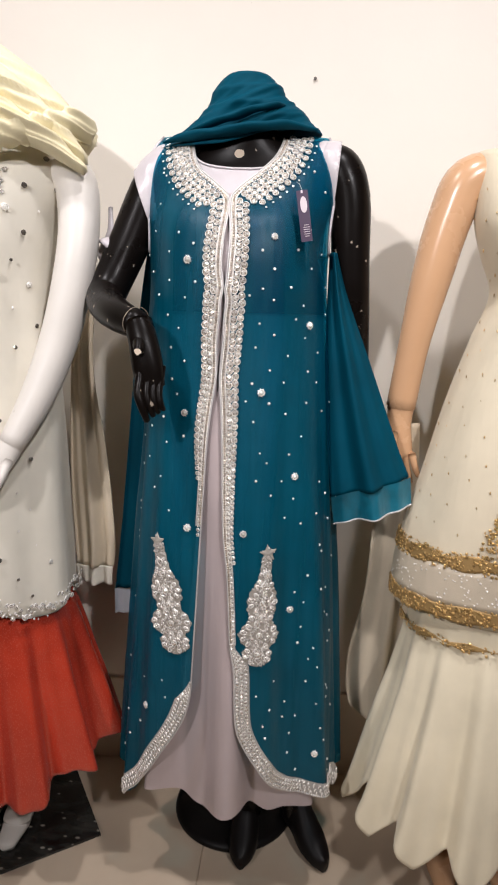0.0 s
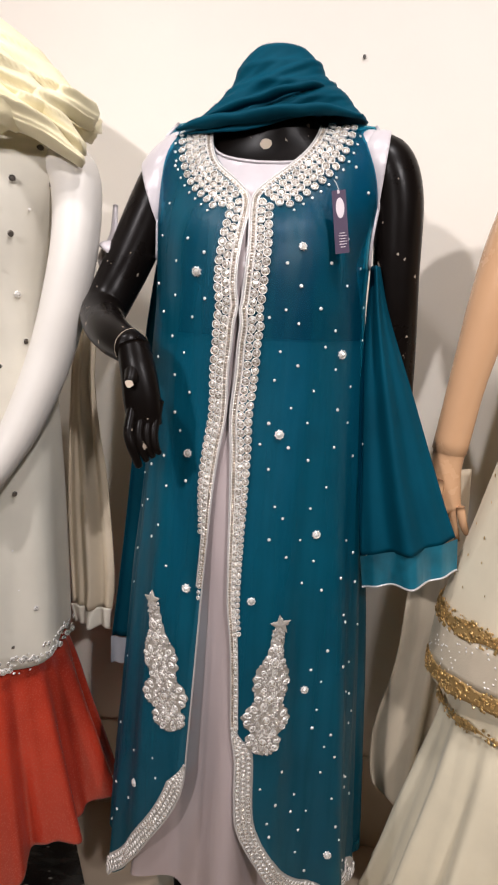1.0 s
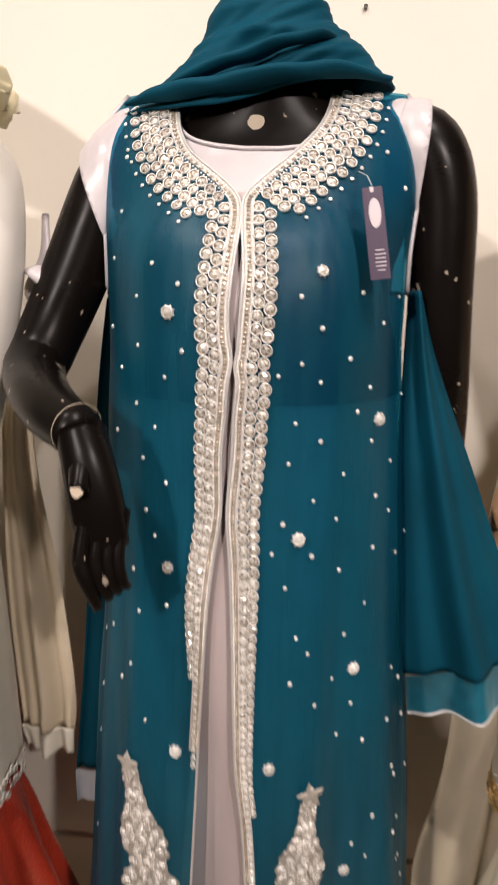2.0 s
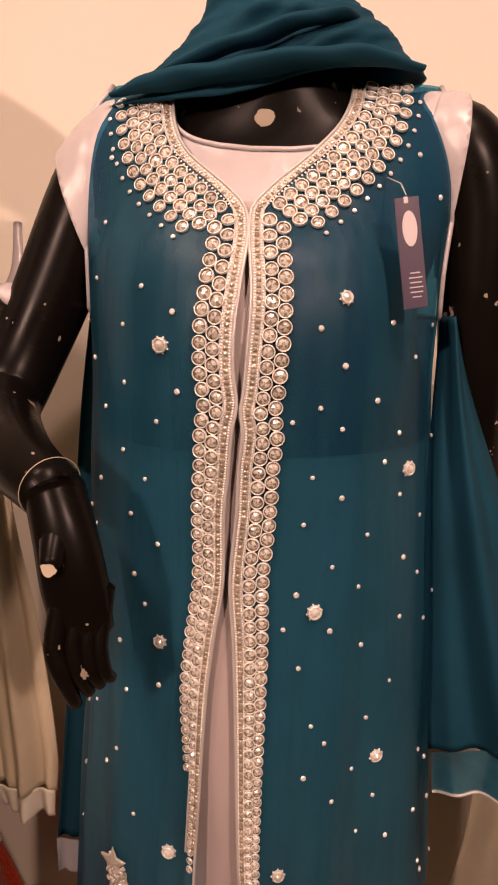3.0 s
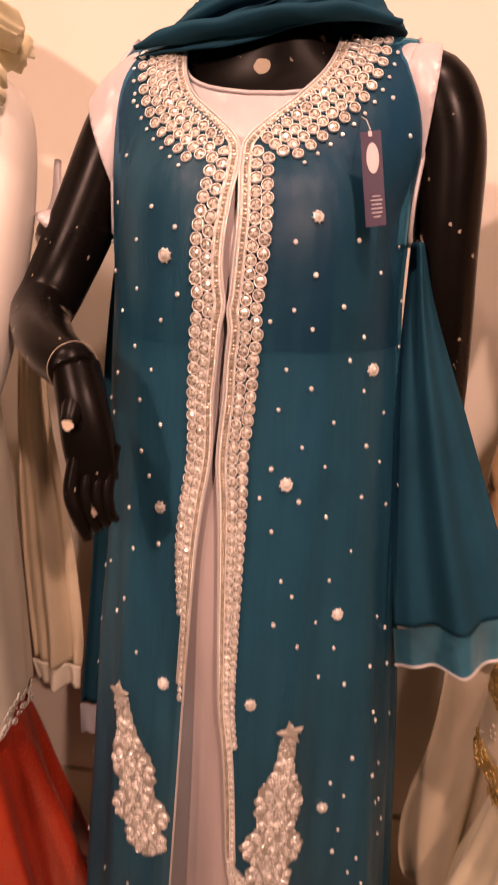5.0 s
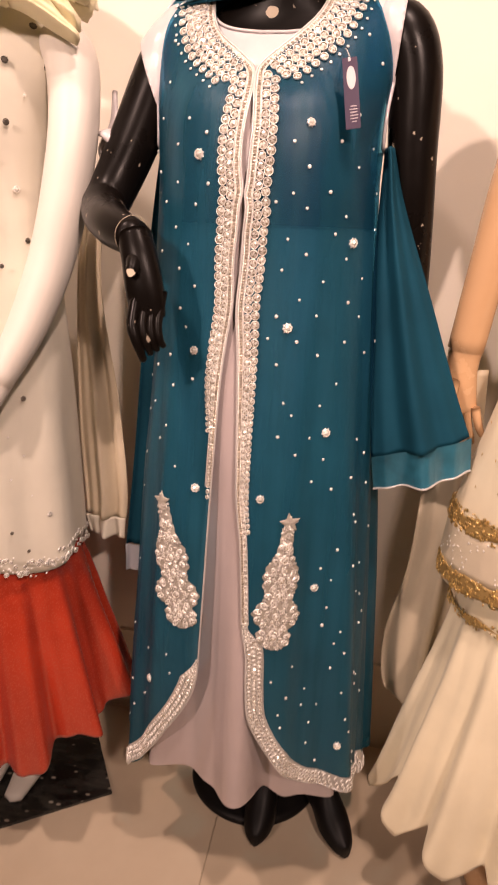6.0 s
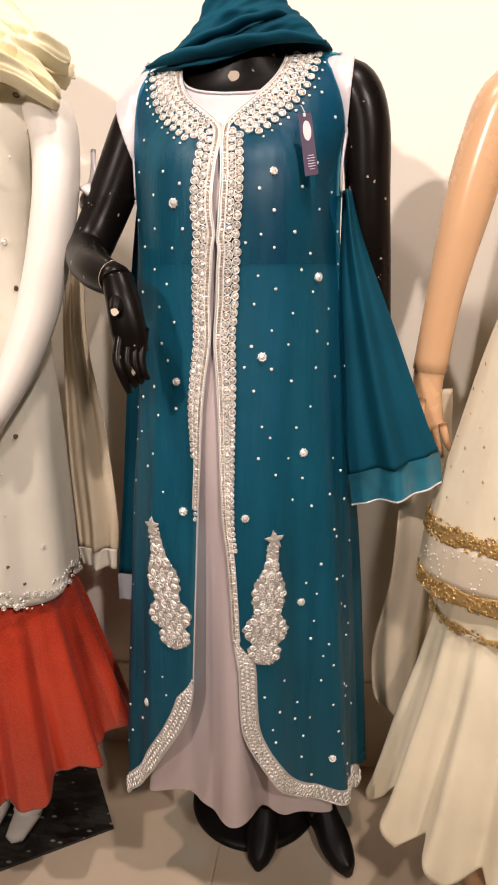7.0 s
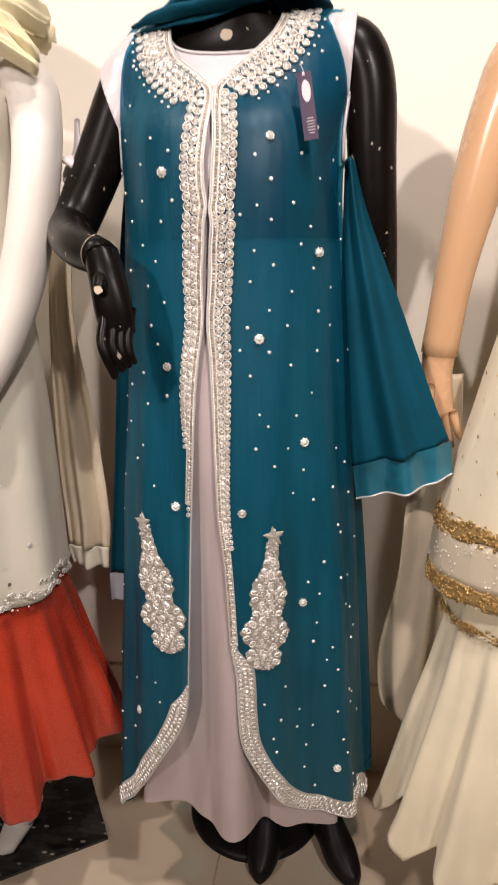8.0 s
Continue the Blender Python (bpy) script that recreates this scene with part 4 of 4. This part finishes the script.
part("border", sheet([(0.580, -0.246), (0.522, -0.248)], [(0.580, -0.12), (0.522, -0.13)], 0.075, [(0.012, 1.7, 0.2), (0.005, 4.0, 1.0)], nv=10), M_ORGANZA_PALE, scarf, "pale sheer organza border")

# ---- hang tag ----
tag = thing("price_tag", "purple card hang tag with a pale oval on the coat", "tag")
TAG_M = Matrix.Translation((0.1140, -0.088, 1.297)) @ Euler((radians(82), radians(-8), radians(4))).to_matrix().to_4x4()


def tag_piece(size, at, mat, name, label="", oval=False):
    bm = bmesh.new()
    if oval:
        lo = [bm.verts.new((size[0] / 2 * math.cos(2 * math.pi * k / 32), size[1] / 2 * math.sin(2 * math.pi * k / 32), 0)) for k in range(32)]
        hi = [bm.verts.new(v.co + Vector((0, 0, size[2]))) for v in lo]
        bm.faces.new(hi)
        for k in range(32):
            bm.faces.new((lo[k], lo[(k + 1) % 32], hi[(k + 1) % 32], hi[k]))
        bmesh.ops.transform(bm, matrix=Matrix.Translation(at), verts=bm.verts)
    else:
        box(bm, size, Matrix.Translation(at), 0.0003)
    bmesh.ops.transform(bm, matrix=TAG_M, verts=bm.verts)
    return part(name, bm, mat, tag, label, smooth=False)


tag_piece((0.0175, 0.078, 0.0009), (0, 0, 0), M_TAG, "card")
tag_piece((0.0105, 0.025, 0.0003), (0.0005, 0.017, 0.00055), M_TAG_PALE, "oval_print", "pale oval print", True)
for k, w in enumerate((0.009, 0.012, 0.0105, 0.012, 0.011, 0.008)):
    tag_piece((w * 0.85, 0.0008, 0.0002), (0.0015, -0.014 - 0.0034 * k, 0.0006), M_TAG_PALE, "print_bar")
tag_piece((0.003, 0.0045, 0.0003), (-0.0005, 0.037, 0.0005), M_TAG_PALE, "punched_hole")
top = TAG_M @ Vector((0, 0.040, 0.001))
part("string", path_tube([top, top + Vector((-0.004, 0.002, 0.008)), coat_front(0.098, 1.355, 0.003)], 0.0005), M_STRING, tag)

# ---- the white form in cream and red ----
LX = -0.490
KAMEEZ = Body([
    (0.50, LX, 0.170, 0.05, 0.165, 0.12), (0.70, LX, 0.166, 0.05, 0.155, 0.12), (0.90, LX, 0.158, 0.05, 0.145, 0.12), (1.05, LX, 0.150, 0.05, 0.135, 0.11),
    (1.18, LX, 0.150, 0.05, 0.14, 0.10), (1.28, LX, 0.165, 0.05, 0.145, 0.10), (1.36, LX, 0.185, 0.05, 0.12, 0.08), (1.41, LX, 0.190, 0.05, 0.07, 0.05), (1.43, LX, 0.17, 0.05, 0.03, 0.03)], 2.1)


def garment(body, z0, z1, ripples, n=90, nu=110, hem=lambda a: 0.0, reach=0.15):
    bm = bmesh.new()

    def f(u, v):
        a, z = 2 * math.pi * u, z0 + (z1 - z0) * v
        k = 1 - v
        p = body.at(a, z, sum(A * math.sin(m * a + ph) for A, m, ph in ripples) * k)
        if z < z0 + reach:
            p.z += hem(a) * (z0 + reach - z) / reach
        return p
    grid(bm, f, nu, n, loop=True)
    return bm


def white_form():
    bm = bmesh.new()
    trunk_mesh(bm, TRUNK, 0.78, 1.50, dx=LX - 0.01, scale=0.85)
    tube(bm, [(-0.325, 0.04, 1.375, 0.034), (-0.285, 0.02, 1.362, 0.037), (-0.272, -0.005, 1.28, 0.035), (-0.283, -0.02, 1.185, 0.034), (-0.306, -0.03, 1.09, 0.033),
              (-0.338, -0.055, 0.995, 0.029), (-0.375, -0.085, 0.915, 0.022)], 20, 6)
    tube(bm, [(-0.372, -0.083, 0.918, 0.021), (-0.393, -0.095, 0.888, 0.026, 0.6), (-0.410, -0.102, 0.863, 0.024, 0.5)], 14, 5)
    fingers(bm, (-0.410, -0.103, 0.865), (-0.5, -0.15, -1), (1, -0.2, -0.45), 0.06, 0.0068)
    tube(bm, [(-0.375, -0.10, 0.89, 0.010), (-0.382, -0.12, 0.86, 0.008), (-0.392, -0.13, 0.835, 0.006)], 8, 3)
    for x, y in ((-0.47, 0.045), (-0.545, 0.01)):
        tube(bm, [(x, 0.06, 0.8, 0.08), (x, 0.07, 0.45, 0.05), (x, 0.08, 0.08, 0.03)], 14, 4)
        tube(bm, [(x, 0.10, 0.035, 0.028), (x, 0.05, 0.03, 0.030), (x, y, 0.02, 0.03, 0.6), (x, y - 0.06, 0.014, 0.02, 0.6)], 14, 4)
    return tagged(part("mannequin", bm, M_WHITE), "matt white headless mannequin with one arm held forward", "mannequin")


white_form()
kameez = thing("tunic", "cream crepe tunic sprinkled with smoky and clear stones", "tunic")
part("body", garment(KAMEEZ, 0.584, 1.43, [(0.008, 6, 0.4), (0.004, 11, 1.0)], hem=lambda a: 0.012 * math.sin(5 * a)), M_CREAM, kameez, thick=0.002)
SMOKY = bead_mesh("smoky_stone", 0.0052, M_DARK_STONE, 8, 0.6)
for j in range(20):
    z = 1.39 - j * 0.040
    for i in range(5):
        x = LX + 0.02 + 0.045 * i + (j % 2) * 0.022 + rng.uniform(-0.008, 0.008)
        if abs(x - LX) < KAMEEZ.f(z)[1] * 0.95 and z > 0.61:
            zz = z + rng.uniform(-0.01, 0.01)
            m = on(KAMEEZ.front(x, zz, 0.005 + 0.004 * max(0, 1 - zz)), KAMEEZ.normal(x, zz), 0, rng.uniform(0.55, 1.1))
            place(*(("smoky_stone", SMOKY) if rng.random() < 0.4 else ("flower_stone", FLOWER) if rng.random() < 0.45 else ("stud", STUD)), m, kameez)
for i in range(46):
    a, r = rng.uniform(0, 6.28), rng.random() ** 0.6
    x, z = -0.405 + 0.030 * r * math.cos(a), 1.352 + 0.036 * r * math.sin(a)
    place("stone", STONE_S, on(KAMEEZ.front(x, z, 0.003), KAMEEZ.normal(x, z), 0, rng.uniform(0.5, 0.95)), kameez)
hem_rows = bmesh.new()
for i in range(150):
    a = -0.2 + 1.8 * i / 149
    z = 0.591 + 0.012 * math.sin(5 * a) + rng.uniform(-0.002, 0.03) ** 1.0
    m = on(KAMEEZ.at(a, z, 0.013), KAMEEZ.at(a, z, 0.05) - KAMEEZ.at(a, z), rng.uniform(0, 6), rng.uniform(0.7, 1.1))
    merge(hem_rows, STONE_S if rng.random() < 0.6 else STUD, m)
part("hem_bead", hem_rows, [M_SILVER, M_STONE, M_GROOVE_SHADE, M_CRYSTAL], kameez, "silver beaded hem")["kind"] = "stuff"
SKIRT = Body([(0.12, LX, 0.252, 0.05, 0.195, 0.15), (0.275, LX, 0.223, 0.05, 0.178, 0.14), (0.40, LX, 0.198, 0.05, 0.162, 0.12), (0.54, LX, 0.168, 0.05, 0.140, 0.11), (0.62, LX, 0.135, 0.05, 0.13, 0.10)], 2.1)
skirt = thing("red_skirt", "flared orange red brocade skirt under the cream tunic", "skirt")
part("cloth", garment(SKIRT, 0.180, 0.600, [(0.022, 13, 0.3), (0.008, 29, 1.4)], nu=260, n=70, hem=lambda a: 0.09 * abs(math.sin(a)) ** 1.4 + 0.008 * math.sin(9 * a), reach=0.40), M_BROCADE, skirt, thick=0.002)
part("waistband", garment(SKIRT, 0.600, 0.63, [(0.010, 10, 0.3)], nu=120, n=4), M_BROCADE, skirt, thick=0.003)
shawl = thing("shawl", "pale cream shawl folded across the shoulders of mannequin", "shawl")
for pts in ([(-0.70, 0.02, 1.50, 0.03), (-0.56, -0.03, 1.545, 0.045, 0.6), (-0.44, -0.05, 1.525, 0.045, 0.6), (-0.335, -0.045, 1.462, 0.034, 0.6), (-0.268, -0.03, 1.402, 0.016, 0.6)],
            [(-0.72, 0.03, 1.42, 0.03), (-0.56, -0.055, 1.475, 0.045, 0.5), (-0.43, -0.072, 1.470, 0.040, 0.5), (-0.33, -0.06, 1.432, 0.026, 0.5), (-0.262, -0.04, 1.385, 0.010, 0.6)],
            [(-0.72, 0.0, 1.36, 0.03), (-0.58, -0.07, 1.40, 0.04, 0.5), (-0.46, -0.085, 1.415, 0.036, 0.5), (-0.36, -0.07, 1.435, 0.026, 0.5), (-0.29, -0.04, 1.458, 0.022, 0.7), (-0.265, 0.0, 1.452, 0.018, 0.8)],
            [(-0.70, 0.06, 1.53, 0.04), (-0.55, 0.04, 1.575, 0.05), (-0.42, 0.03, 1.54, 0.045), (-0.33, 0.03, 1.478, 0.032), (-0.275, 0.03, 1.44, 0.022)]):
    bm = bmesh.new()
    tube(bm, [(p[0] + 0.014, p[1], p[2] - 0.014, *p[3:]) for p in pts], 72, 16)
    for v in bm.verts:
        q = v.co.z + 0.42 * v.co.x + 0.010 * noise.noise(v.co * 11)
        v.co += Vector((0, -1, 0.5)) * (0.0050 * (1 - 2 * abs(math.sin(170 * q)) ** 0.7) + 0.0022 * math.sin(560 * q) + 0.004 * noise.noise(v.co * 25))
    part("fold", bm, M_SHAWL, shawl)
part("hanging_end", sheet([(1.20, -0.325), (1.036, -0.343), (0.80, -0.352), (0.605, -0.346)], [(1.20, -0.285), (1.036, -0.297), (0.85, -0.273), (0.66, -0.259), (0.605, -0.264)], 0.125, [(0.012, 1.4, 0.6), (0.006, 3.0, 1.0)]), M_TAIL, shawl, thick=0.0015)
part("border", sheet([(0.607, -0.346), (0.566, -0.341)], [(0.607, -0.264), (0.566, -0.268)], 0.124, [(0.012, 1.4, 0.6), (0.006, 3.0, 1.0)], nv=10), M_CREAM, shawl, "pale satin border", thick=0.002)

ribbon_thing = thing("ribbon_bow", "crumpled silver satin ribbon bow behind the white arm", "ribbon")
for pts in ([(-0.232, 0.05, 1.325, 0.004), (-0.228, 0.03, 1.28, 0.006, 0.4), (-0.240, 0.02, 1.245, 0.009, 0.3), (-0.232, 0.02, 1.225, 0.005)],
            [(-0.242, 0.02, 1.265, 0.008, 0.4), (-0.222, 0.01, 1.262, 0.020, 0.4), (-0.208, 0.02, 1.240, 0.015, 0.4)],
            [(-0.236, 0.02, 1.235, 0.004), (-0.241, 0.01, 1.19, 0.007, 0.4), (-0.228, 0.02, 1.15, 0.008, 0.4), (-0.222, 0.03, 1.165, 0.005)]):
    bm = bmesh.new()
    tube(bm, pts, 10, 6)
    part("loop", bm, M_SATIN_LIT, ribbon_thing)

# ---- the skin coloured form in ivory and gold ----
RX = 0.530
GOWN = Body([
    (0.62, RX, 0.222, 0.0, 0.135, 0.12), (0.75, RX, 0.213, 0.0, 0.135, 0.12), (0.89, RX, 0.180, 0.0, 0.13, 0.12), (1.017, RX, 0.147, 0.01, 0.12, 0.11),
    (1.116, RX, 0.114, 0.02, 0.11, 0.10), (1.19, RX, 0.089, 0.025, 0.105, 0.09), (1.255, RX, 0.110, 0.03, 0.12, 0.09), (1.31, RX, 0.126, 0.03, 0.11, 0.09), (1.42, RX, 0.128, 0.04, 0.05, 0.05)], 2.1)
LOWER = Body([(0.16, RX, 0.282, 0.0, 0.205, 0.15), (0.23, RX, 0.262, 0.0, 0.195, 0.15), (0.387, RX, 0.233, 0.0, 0.172, 0.14), (0.50, RX, 0.208, 0.0, 0.150, 0.12), (0.60, RX, 0.190, 0.0, 0.125, 0.11), (0.64, RX, 0.186, 0.0, 0.12, 0.11)], 2.1)


def skin_form():
    bm = bmesh.new()
    trunk_mesh(bm, TRUNK, 0.78, 1.50, dx=RX - 0.01, scale=0.68)
    tube(bm, [(0.460, 0.055, 1.388, 0.034), (0.392, 0.05, 1.378, 0.039), (0.364, 0.05, 1.315, 0.038), (0.342, 0.05, 1.22, 0.035), (0.320, 0.05, 1.10, 0.0275), (0.306, 0.055, 0.985, 0.0265)], 20, 6)
    tube(bm, [(0.306, 0.055, 0.983, 0.0245), (0.304, 0.05, 0.955, 0.023, 0.8), (0.305, 0.045, 0.918, 0.025, 0.6), (0.309, 0.043, 0.895, 0.024, 0.5)], 16, 5)
    fingers(bm, (0.311, 0.043, 0.898), (0.22, 0.0, -1), (1, -0.5, 0.25), 0.058, 0.0068)
    tube(bm, [(0.292, 0.035, 0.94, 0.010), (0.290, 0.02, 0.905, 0.0085), (0.299, 0.015, 0.875, 0.006)], 8, 3)
    for x in (0.455, 0.575):
        tube(bm, [(x, 0.02, 0.8, 0.08), (x, 0.04, 0.45, 0.05), (x, 0.11, 0.09, 0.03)], 14, 4)
        tube(bm, [(x, 0.13, 0.035, 0.026), (x, 0.09, 0.032, 0.030), (x, 0.03, 0.022, 0.03, 0.6), (x, -0.03, 0.014, 0.02, 0.6)], 14, 4)
    return tagged(part("mannequin", bm, M_SKIN), "glossy skin-coloured mannequin with a straight jointed arm", "mannequin")


skin_form()
gown = thing("ivory_gown", "fitted ivory gown with gold sequin bands, flared pleated skirt", "gown")
part("bodice", garment(GOWN, 0.645, 1.42, [(0.004, 7, 0.4)], hem=lambda a: 0.006 * math.sin(6 * a)), M_IVORY, gown, thick=0.002)
part("skirt", garment(LOWER, 0.195, 0.64, [(0.017, 15, 0.3), (0.006, 31, 1.1)], nu=300, n=60, hem=lambda a: (0.070 + 0.015 * math.sin(3 * a)) * abs((a * 15 / math.pi / 2 + 0.25 + 0.12 * math.sin(2 * a)) % 1 - 0.5) * 2 - 0.005, reach=0.2), M_IVORY_SKIRT, gown, "pleated ivory skirt with pointed hem", thick=0.002)


def gown_band(z0, z1, mat, name, label, grow=0.004, wavy=0.0, body=GOWN):
    bm = bmesh.new()
    grid(bm, lambda u, v: body.at(2 * math.pi * u, z0 + (z1 - z0) * v + wavy * math.sin(26 * math.pi * u + 2.5 * v), grow), 160, 6, loop=True)
    return part(name, bm, mat, gown, label, thick=0.0015)


gown_band(0.674, 0.742, M_NET, "net_band", "beige sequin net band", 0.006)
for z0, z1, wavy, body, up in ((0.742, 0.764, 0.004, GOWN, True), (0.650, 0.676, 0.002, GOWN, False), (0.599, 0.606, 0.003, LOWER, False)):
    gown_band(z0, z1, M_GOLD_THREAD, "gold_band", "gold sequin band", 0.007 if body is GOWN else 0.012, wavy, body)
SEQUIN = bead_mesh("sequin", 0.0026, M_GOLD, 6, 0.6)
gold = bmesh.new()
for z0, z1, n, body, g in ((0.738, 0.772, 480, GOWN, 0.008), (0.648, 0.678, 420, GOWN, 0.008), (0.595, 0.611, 180, LOWER, 0.014)):
    for i in range(n):
        a, z = rng.uniform(-1.75, 0.4), rng.uniform(z0, z1)
        p = body.at(a, z, g)
        merge(gold, SEQUIN, on(p, body.at(a, z, 0.05) - body.at(a, z, 0) + Vector((rng.uniform(-0.02, 0.02), 0, rng.uniform(-0.02, 0.02))), 0, rng.uniform(0.6, 1.2)))
# the raised spray above the bands
for i in range(260):
    t = rng.random()
    w = 0.040 * (1 - t) ** 0.8
    x, z = RX - 0.072 + rng.uniform(-w, w), 0.765 + 0.10 * t
    merge(gold, SEQUIN, on(GOWN.front(x, z, 0.003), GOWN.normal(x, z), 0, rng.uniform(0.7, 1.3)))
part("gold_sequin", gold, M_GOLD, gown, "scattered gold sequins")["kind"] = "stuff"
for i in range(120):
    a, z = rng.uniform(-1.6, 0.2), rng.uniform(0.675, 0.74)
    place("stud", STUD, on(GOWN.at(a, z, 0.007), GOWN.at(a, z, 0.05) - GOWN.at(a, z), 0, rng.uniform(0.5, 0.8)), gown)
for j in range(14):
    for i in range(7):
        a, z = -1.5 + 0.25 * i + (j % 2) * 0.12 + rng.uniform(-0.05, 0.05), 0.80 + 0.042 * j + rng.uniform(-0.01, 0.01)
        m = on(GOWN.at(a, z, 0.0045), GOWN.at(a, z, 0.05) - GOWN.at(a, z), 0, rng.uniform(0.4, 0.8)) @ Matrix.Diagonal((0.7, 1.8, 1, 1))
        place("sequin", SEQUIN, m, gown)
tail = thing("stole", "beige chiffon stole hanging behind the ivory gown", "stole")
part("cloth", sheet([(0.95, 0.282), (0.737, 0.275), (0.589, 0.268), (0.46, 0.243), (0.39, 0.242), (0.345, 0.249), (0.325, 0.258), (0.312, 0.275)], [(0.95, 0.35), (0.74, 0.36), (0.595, 0.36), (0.47, 0.36), (0.39, 0.356), (0.345, 0.352), (0.325, 0.348), (0.312, 0.342)], lambda u, z: 0.09 - 0.02 * math.sin(3.1 * u), [(0.012, 1.3, 0.6), (0.006, 2.7, 1.0)]), M_TAIL, tail, thick=0.0015)

# ---- floor pieces and marks on the wall ----
U, V = Vector((-0.83, -0.56, 0)).normalized(), Vector((-0.54, 0.84, 0)).normalized()
bm = bmesh.new()
lo = [Vector((-0.280, 0.047, 0.0)) + U * a + V * b for a, b in ((0, 0), (0.62, 0), (0.62, 0.30), (0, 0.235))]
ring0, ring1 = [bm.verts.new(p) for p in lo], [bm.verts.new(p + Vector((0, 0, 0.006))) for p in lo]
bm.faces.new(ring1), bm.faces.new(ring0[::-1])
for k in range(4):
    bm.faces.new((ring0[k], ring0[(k + 1) % 4], ring1[(k + 1) % 4], ring1[k]))
bmesh.ops.recalc_face_normals(bm, faces=bm.faces)
tagged(part("granite_slab", bm, M_GRANITE, smooth=False), "polished black granite slab with pale flecks lying on floor", "slab")

for x, z, r in ((0.125, 1.619, 0.003), (-0.424, 1.557, 0.003)):
    bm = bmesh.new()
    tube(bm, [(x, WALL_Y - 0.006, z, r), (x, WALL_Y + 0.004, z, r * 0.6)], 8, 2)
    tagged(part("nail", bm, M_NAIL), "small dark nail head in the cream wall", "nail", "nails in the wall")

bm = bmesh.new()
box(bm, (0.5992, 0.5992, 0.006), Matrix.Translation((0, 0, -0.003)), 0.0015)
TILE = mesh_of("tile", bm, M_TILE, smooth=False)
for i in range(-4, 5):
    for j in range(-6, 1):
        x, y = -0.05 + 0.3 + 0.6 * (i - 0), 0.008 + 0.6 * j
        if LEFT_X - 0.29 < x < RIGHT_X + 0.29:
            place("tile", TILE, Matrix.Translation((x, y, 0)), floor_ob)
